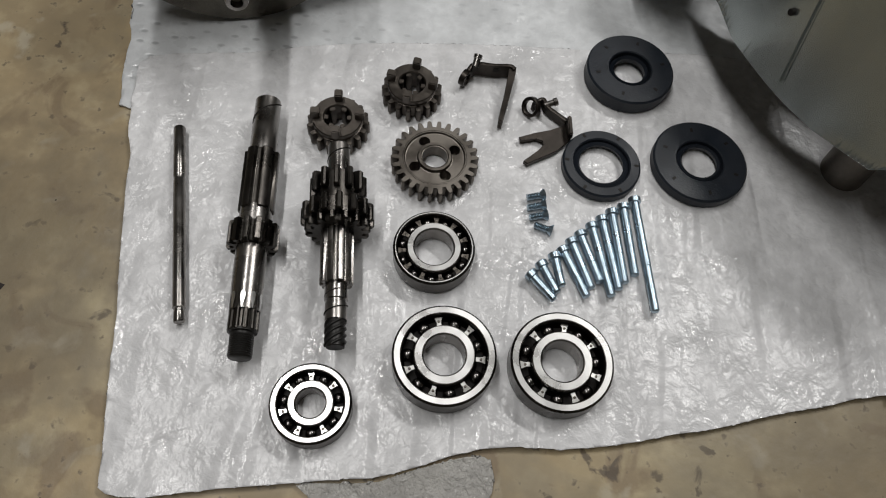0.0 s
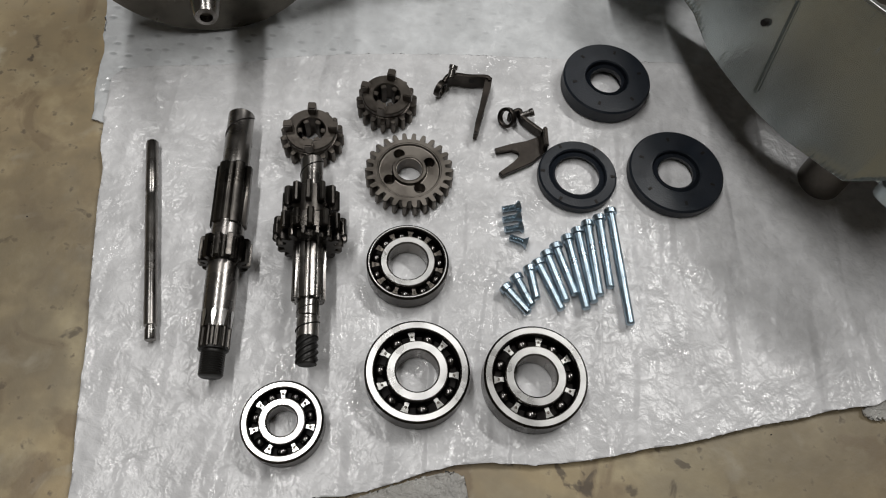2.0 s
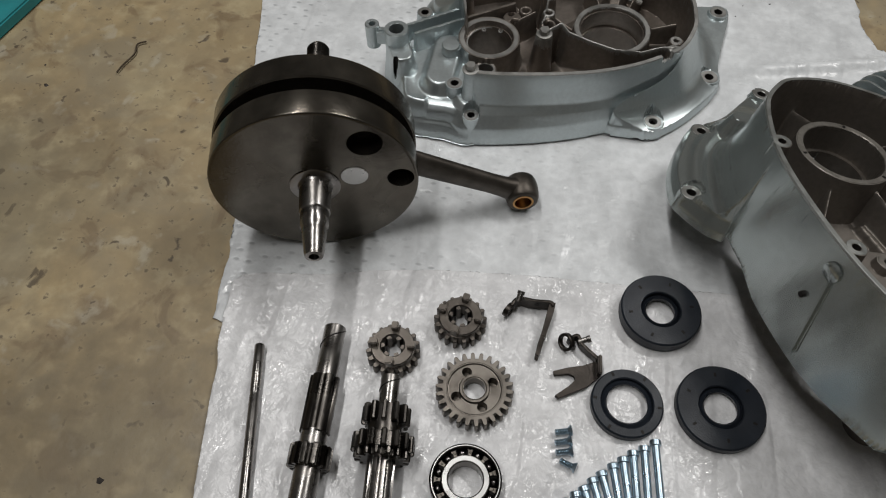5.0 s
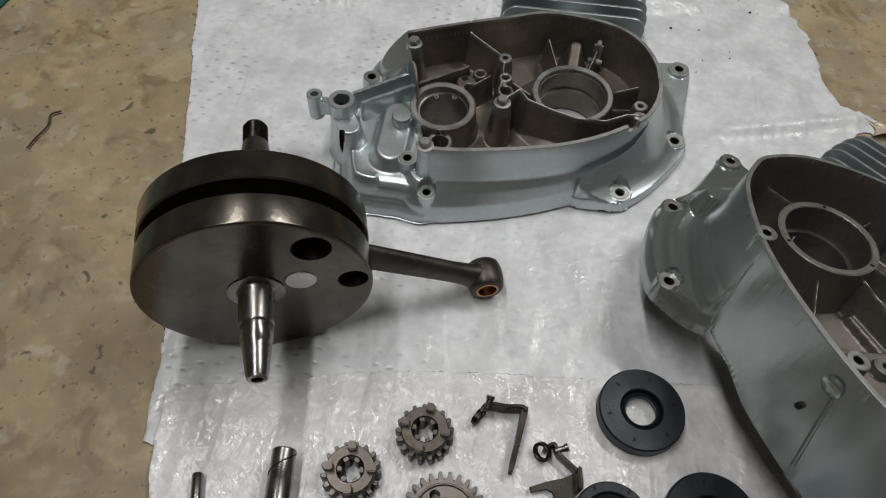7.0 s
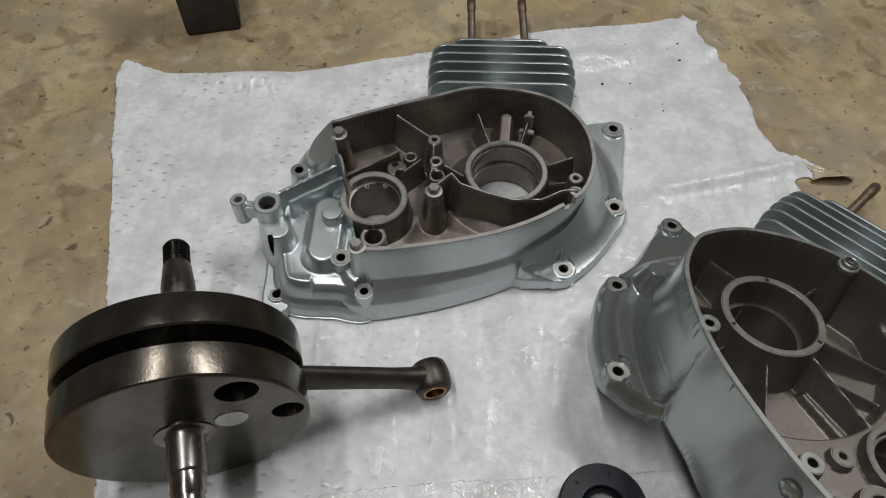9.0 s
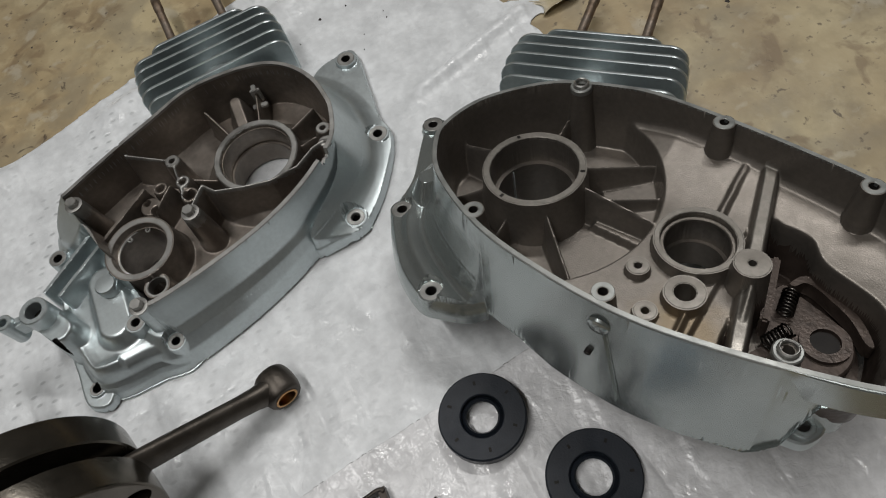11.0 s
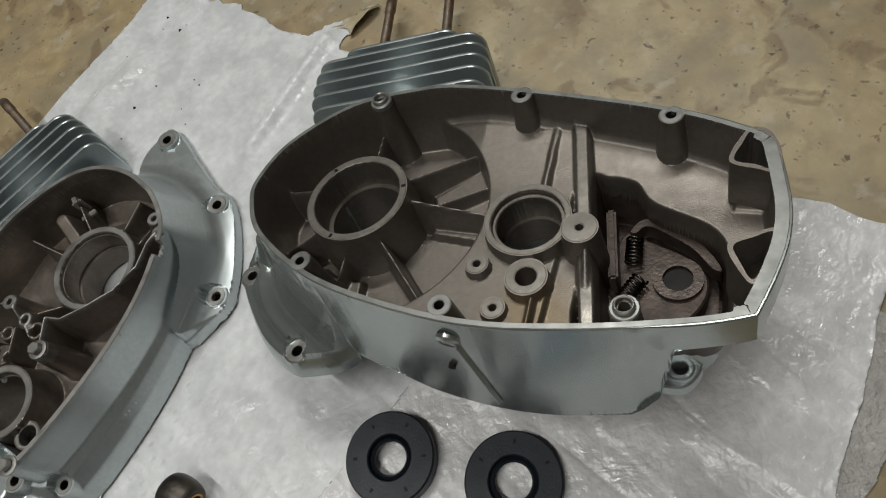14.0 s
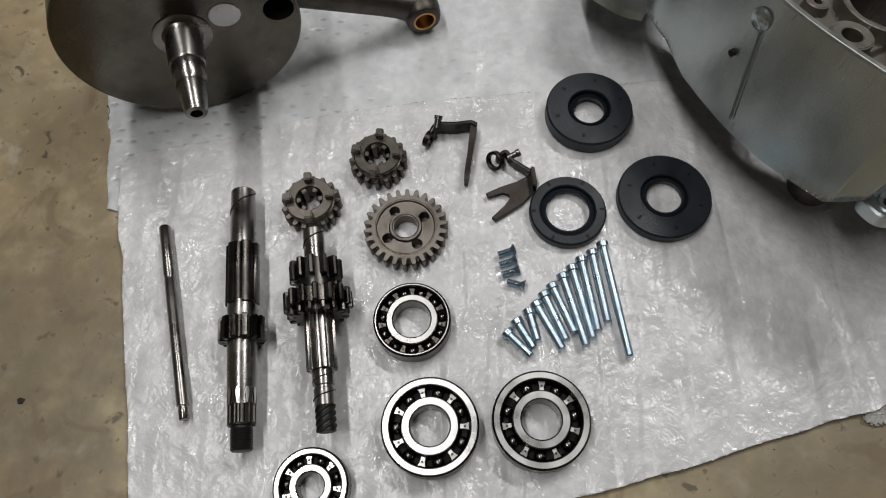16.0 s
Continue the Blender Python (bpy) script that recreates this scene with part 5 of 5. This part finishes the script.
def build_shaft_one():
    a, b = (-0.0470, 0.1705), (-0.0635, 0.3620)
    t = thing("gear_shaft", lying(a, b, 0.0165) @ Matrix.Diagonal((1, 1, 0.95, 1)), "long dark steel gear shaft with splines and one pinion", "gear shaft", "gear shafts")
    part("journal", lathe("journal", [(0, 0), (6.2, 0)] + [(6.7 + 0.5 * (k % 2), 0.6 + k * 0.7) for k in range(21)] + [(7.0, 16), (8.6, 16.4), (8.8, 18)], 36, sharp=60), OXIDE, t, "dark threaded end")
    part("splined_end", gear_mesh("splined_end", 10, 8.0, 9.2, 2, 17, 42, 8, 0.4, 0.5), DARKSTEEL, t)
    part("body", lathe("body", [(9.2, 30), (9.4, 42), (9.6, 46), (9.8, 74), (8, 74)], 40), SHAFT, t)
    part("pinion", gear_mesh("pinion", 13, 11.6, 15.8, 2, 74, 91, 10, 1.0, 0.46), DARKSTEEL, t)
    part("neck", lathe("neck", [(8, 90), (10.2, 90), (10.2, 103), (8, 103)], 36), SHAFT, t)
    part("splined_body", gear_mesh("splined_body", 6, 9.2, 11.4, 2, 101, 148, 12, 0.6, 0.55), DARKSTEEL, t)
    part("tail", lathe("tail", [(8, 147), (8.8, 147.4), (8.8, 170), (8.6, 170.4), (8.6, 192), (7.8, 193), (6, 193.4), (0, 192)], 40), SHAFT, t)
    # raised near-black line, painting the shade of a groove
    groove("oil_groove", t, 8.5, 156, 190, 1.0, 0.6, SHADOWGAP).matrix_basis = pose(0, 0, 0, 0, 0, 180)
    # bright tongues where the splines run out into the ground body
    rows = [(30, 1.5), (33, 4.5), (36, 7.5), (39, 8.5), (41, 4.0)]
    tv = [(0.00995 * math.cos(radians(w * q)), 0.00995 * math.sin(radians(w * q)), z / 1000) for z, w in rows for q in (-1, 0, 1)]
    tongue = mesh_of("spline_runout", tv, [(3 * k + q, 3 * k + q + 1, 3 * k + q + 4, 3 * k + q + 3) for k in range(4) for q in (0, 1)])
    tongue.materials.append(STEEL)
    for k in range(10):
        part("spline_runout", tongue, STEEL, t, "", pose(0, 0, 0, 0, 0, k * 36 + 18))


build_shaft_one()


def build_shaft_two():
    a, b = (0.0075, 0.1800), (-0.0090, 0.3200)
    t = thing("gear_shaft", lying(a, b, 0.0235), "short steel gear shaft with two pinions and threaded end", "gear shaft", "gear shafts")
    th = part("threaded_end", lathe("threaded_end", [(0, 0), (5.2, 0), (5.6, 0.5), (5.6, 17)], 28), OXIDE, t, "dark threaded end")
    part("journal", lathe("journal", [(5, 16), (6.6, 16.4), (6.6, 27), (6.0, 27.4), (6.0, 29), (7.0, 29.4), (7.0, 40), (6, 40)], 36), SHAFT, t)
    part("splined_body", gear_mesh("splined_body", 10, 8.3, 10.2, 2, 39, 82, 10, 0.5, 0.5), SHAFT, t)
    part("large_pinion", gear_mesh("large_pinion", 15, 18.2, 23.0, 2, 80, 92, 10, 0.8), DARKSTEEL, t)
    part("side_teeth", gear_mesh("side_teeth", 15, 16.0, 20.5, 2, 74.5, 80.5, 10, 0.8), DARKSTEEL, t, "", pose(0, 0, 0, 0, 0, 12))
    part("collar", lathe("collar", [(4, 91), (13.5, 91), (13.5, 101), (4, 101)], 36), DARKSTEEL, t)
    part("small_pinion", gear_mesh("small_pinion", 12, 13.0, 18.0, 2, 100, 114, 10, 0.8), DARKSTEEL, t)
    part("tail", lathe("tail", [(4, 113), (7.2, 113.4), (7.2, 138), (6.4, 139), (0, 139)], 36), SHAFT, t)
    # groove shade again drawn as near-black lines
    groove("oil_groove", t, 7.1, 115, 137, 1.0, 0.55, SHADOWGAP).matrix_basis = pose(0, 0, 0, 0, 0, 180)
    groove("oil_groove", t, 6.85, 20, 38, 1.6, 0.4, SHADOWGAP)
    for k in range(5):
        groove("worm_thread", t, 5.7, 1, 16.2, 0.75, 1.0, OXIDE).matrix_basis = pose(0, 0, 0, 0, 0, k * 72)


build_shaft_two()


# ---- selector forks ----
def ribbon(name, pts, width, thick):
    """A bent strip standing on its edge: path in mm (x, y), width upwards."""
    p = spline(pts, 6, False)
    tan = np.gradient(p, axis=0)
    nor = np.stack([-tan[:, 1], tan[:, 0]], -1) / np.linalg.norm(tan, axis=1)[:, None] * thick / 2
    loops = []
    for q, nn in zip(p, nor):
        loops.append([(q[0] + nn[0], q[1] + nn[1], 0.4), (q[0] + nn[0], q[1] + nn[1], width - 0.4), (q[0] + nn[0] * 0.6, q[1] + nn[1] * 0.6, width), (q[0] - nn[0] * 0.6, q[1] - nn[1] * 0.6, width), (q[0] - nn[0], q[1] - nn[1], width - 0.4), (q[0] - nn[0], q[1] - nn[1], 0.4)])
    return ringwall(name, loops, 40)


def build_fork_one():
    t = thing("selector_fork", pose(0, 0, 0.0020), "bent dark steel selector fork standing on edge beside the dog gears", "selector fork", "selector forks")
    part("arm", ribbon("arm", [(73, 400), (78, 407), (92, 407), (104, 408), (107, 405)], 13, 2.6), FORK, t)
    part("blade", plate("blade", [(103.6, 409), (108.5, 409), (108.0, 402), (103.5, 377), (99.5, 377)], 1.0, 11.0, 0.6), FORK, t)
    for z0, z1 in ((0.6, 3.6), (7.6, 10.8)):
        part("prong", plate("prong", [(99.6, 378.5), (103.6, 378.5), (101.5, 366), (99.8, 359), (97.2, 360), (97.8, 368)], z0, z1, 0.5), FORK, t)
    # dark plug in place of the shade in the arm's hole
    part("arm_hole", lathe("arm_hole", [(0, 0), (2.2, 0), (2.2, -2.9), (0, -2.9)], 20), SHADOWGAP, t, "", pose(0.0935, 0.4056, 0.0085, 90, 0, 0))
    part("eye", tube("eye", 6.2, 4.2, -2.2, 2.2, 0.5), FORK, t, "", pose(0.0715, 0.3975, 0.0065, 90, 0, 60))
    part("pin", lathe("pin", [(0, 0), (2.6, 0), (2.6, 6), (3.2, 6.4), (3.2, 9), (0, 9)], 20), SHAFT, t, "", pose(0.078, 0.404, 0.012, -60, 0, -12))


def build_fork_two():
    t = thing("selector_fork", pose(0, 0, 0.0020), "bent dark steel selector fork with two prongs on foam film", "selector fork", "selector forks")
    part("arm", ribbon("arm", [(122, 379), (129, 384), (133, 377), (146, 367)], 9, 2.6), FORK, t)
    part("blade", plate("blade", [(149, 368), (149, 353), (140, 343), (119, 330), (116.5, 332), (126, 341), (131, 347), (130, 351), (125, 352.5), (114, 349), (113, 352), (124, 357), (136, 361)], 0.4, 4.0, 0.5), FORK, t)
    part("web", box("web", 3, 16, 12, 0.8, 0), FORK, t, "", pose(0.148, 0.361, 0, 0, 0, 4))
    part("eye", tube("eye", 7.4, 5.0, -1.8, 1.8, 0.5), FORK, t, "", pose(0.1205, 0.3775, 0.006, 60, 0, -50))
    part("pin", lathe("pin", [(0, 0), (2.4, 0), (2.4, 7), (3.0, 7.4), (3.0, 10), (0, 10)], 20), SHAFT, t, "", pose(0.130, 0.379, 0.007, -80, 0, -68))


build_fork_one()
build_fork_two()


# ---- screws and bolts ----
BOLTS = [(122, 247, 138, 230), (129, 255, 140, 235), (138, 262, 143, 240), (143, 267, 159, 234), (149, 274, 162, 240), (155, 280, 168, 245), (163, 287, 175, 236), (170, 293, 180, 241), (177, 299, 184, 246), (185, 304, 191, 252), (193, 310, 203, 228)]


def build_bolt(x0, y0, x1, y1, spin):
    a, b = (x0 / 1000, y0 / 1000), (x1 / 1000, y1 / 1000)
    L = math.hypot(x1 - x0, y1 - y0)
    kind = "long" if L > 60 else "short" if L < 30 else "medium length"
    t = thing("bolt", lying(a, b, 0.0068, spin), kind + " zinc plated cheese-head bolt in a row on foam film", "bolt", "row of bolts")
    part("head", lathe("head", [(0, 1.5), (2.4, 1.5), (2.4, 0), (3.9, 0), (4.3, 0.5), (4.3, 3.8), (2.9, 4.2)], 24), ZINC, t)
    plain = L * 0.62
    part("shank", lathe("shank", [(2.9, 3.8), (2.9, plain)], 20), ZINC, t)
    n = int((L - plain) / 0.6)
    part("thread", lathe("thread", [(2.6 + 0.28 * (k % 2), plain + k * (L - plain) / n) for k in range(n + 1)] + [(1.8, L + 0.8), (0, L + 0.8)], 16, sharp=70), ZINC, t)


for k, (x0, y0, x1, y1) in enumerate(BOLTS):
    build_bolt(x0, y0, x1, y1, 37 * k)

SCREWS = [(131.5, 307, 120, 303.5), (132.0, 299, 120, 295.5), (133.5, 291.5, 121, 288), (137, 279.5, 125, 283)]
for k, (x0, y0, x1, y1) in enumerate(SCREWS):
    t = thing("screw", lying((x0 / 1000, y0 / 1000), (x1 / 1000, y1 / 1000), 0.0052, 50 * k), "short zinc plated countersunk screw on foam film", "screw", "countersunk screws")
    part("head", lathe("head", [(0, 0.9), (1.2, 0.9), (1.2, 0), (4.0, 0), (4.2, 0.4), (2.2, 2.9)], 24), ZINC, t)
    part("thread", lathe("thread", [(1.95 + 0.4 * (i % 2), 2.7 + i * 0.5) for i in range(20)] + [(0, 12.8)], 16, sharp=70), ZINC, t)

# ---- things at the edge ----
blk = thing("wooden_block", pose(-0.205, 0.985, 0.0, 0, 0, 14), "dark wooden block standing on the concrete floor", "block")
part("body", box("body", 62, 62, 130, 2, -4), WOOD, blk)
mt = thing("teal_board", pose(-0.64, 0.66, 0.0, 0, 0, -12), "teal painted board lying on the concrete floor", "board")
part("body", box("body", 240, 420, 14, 2, -4), TEAL, mt)
tw = thing("twig", pose(0, 0, -0.002), "thin dry dark twig on the concrete floor", "twig")
me = ribbon("stem", [(-373, 608), (-371, 620), (-366, 638), (-369, 652), (-361, 658)], 1.6, 1.6)
part("stem", me, TWIG, tw)

# torn, curled scrap of film at the back sheet's corner
U, W = np.meshgrid(np.linspace(0, 1, 15), np.linspace(0, 1, 11))
edge = 1 + 0.12 * np.sin(U * 17 + 1) * W
X = 440 + 40 * U + 5 * np.sin(W * 4)
Y = 744 + (24 - 12 * U) * W * edge
Z = -2.5 + 9 * np.sin(U * 2.6) * (1 - W) ** 2 + 1.2 * np.sin(U * 9 + W * 5) + 1.5
flap = part("film_scrap", field_mesh("film_scrap", X, Y, Z, np.ones(X.shape, bool)), SCRAP)
md = flap.modifiers.new("thickness", "SOLIDIFY")
md.thickness, md.offset = 0.0006, -1
tagged(flap, "torn yellowed film scrap curled up beside the foam sheet", "film scrap")

# grit scattered on the concrete
rng = np.random.RandomState(4)
V, F = [], []
for k in range(420):
    x, y = rng.uniform(-0.75, 0.95), rng.uniform(0.0, 1.35)
    r = 0.0006 + 0.0038 * rng.rand() ** 7
    b0 = len(V)
    for i in range(5):
        a = i * 1.257 + rng.rand()
        V.append((x + r * math.cos(a), y + r * math.sin(a) * 0.8, -0.0042))
    V.append((x, y, -0.004 + r * 0.25))
    F += [(b0 + i, b0 + (i + 1) % 5, b0 + 5) for i in range(5)]
# a few crumbs on the back sheet
for k in range(26):
    x, y = rng.uniform(0.05, 0.40), rng.uniform(0.80, 0.95)
    r = 0.0007 + 0.002 * rng.rand() ** 5
    b0 = len(V)
    for i in range(5):
        a = i * 1.257 + rng.rand()
        V.append((x + r * math.cos(a), y + r * math.sin(a) * 0.8, -0.0022))
    V.append((x, y, -0.0004 + r * 0.3))
    F += [(b0 + i, b0 + (i + 1) % 5, b0 + 5) for i in range(5)]
tagged(part("grit", mesh_of("grit", V, F, False), GRIT), "dark grit specks scattered on the concrete", "grit", kind="stuff")
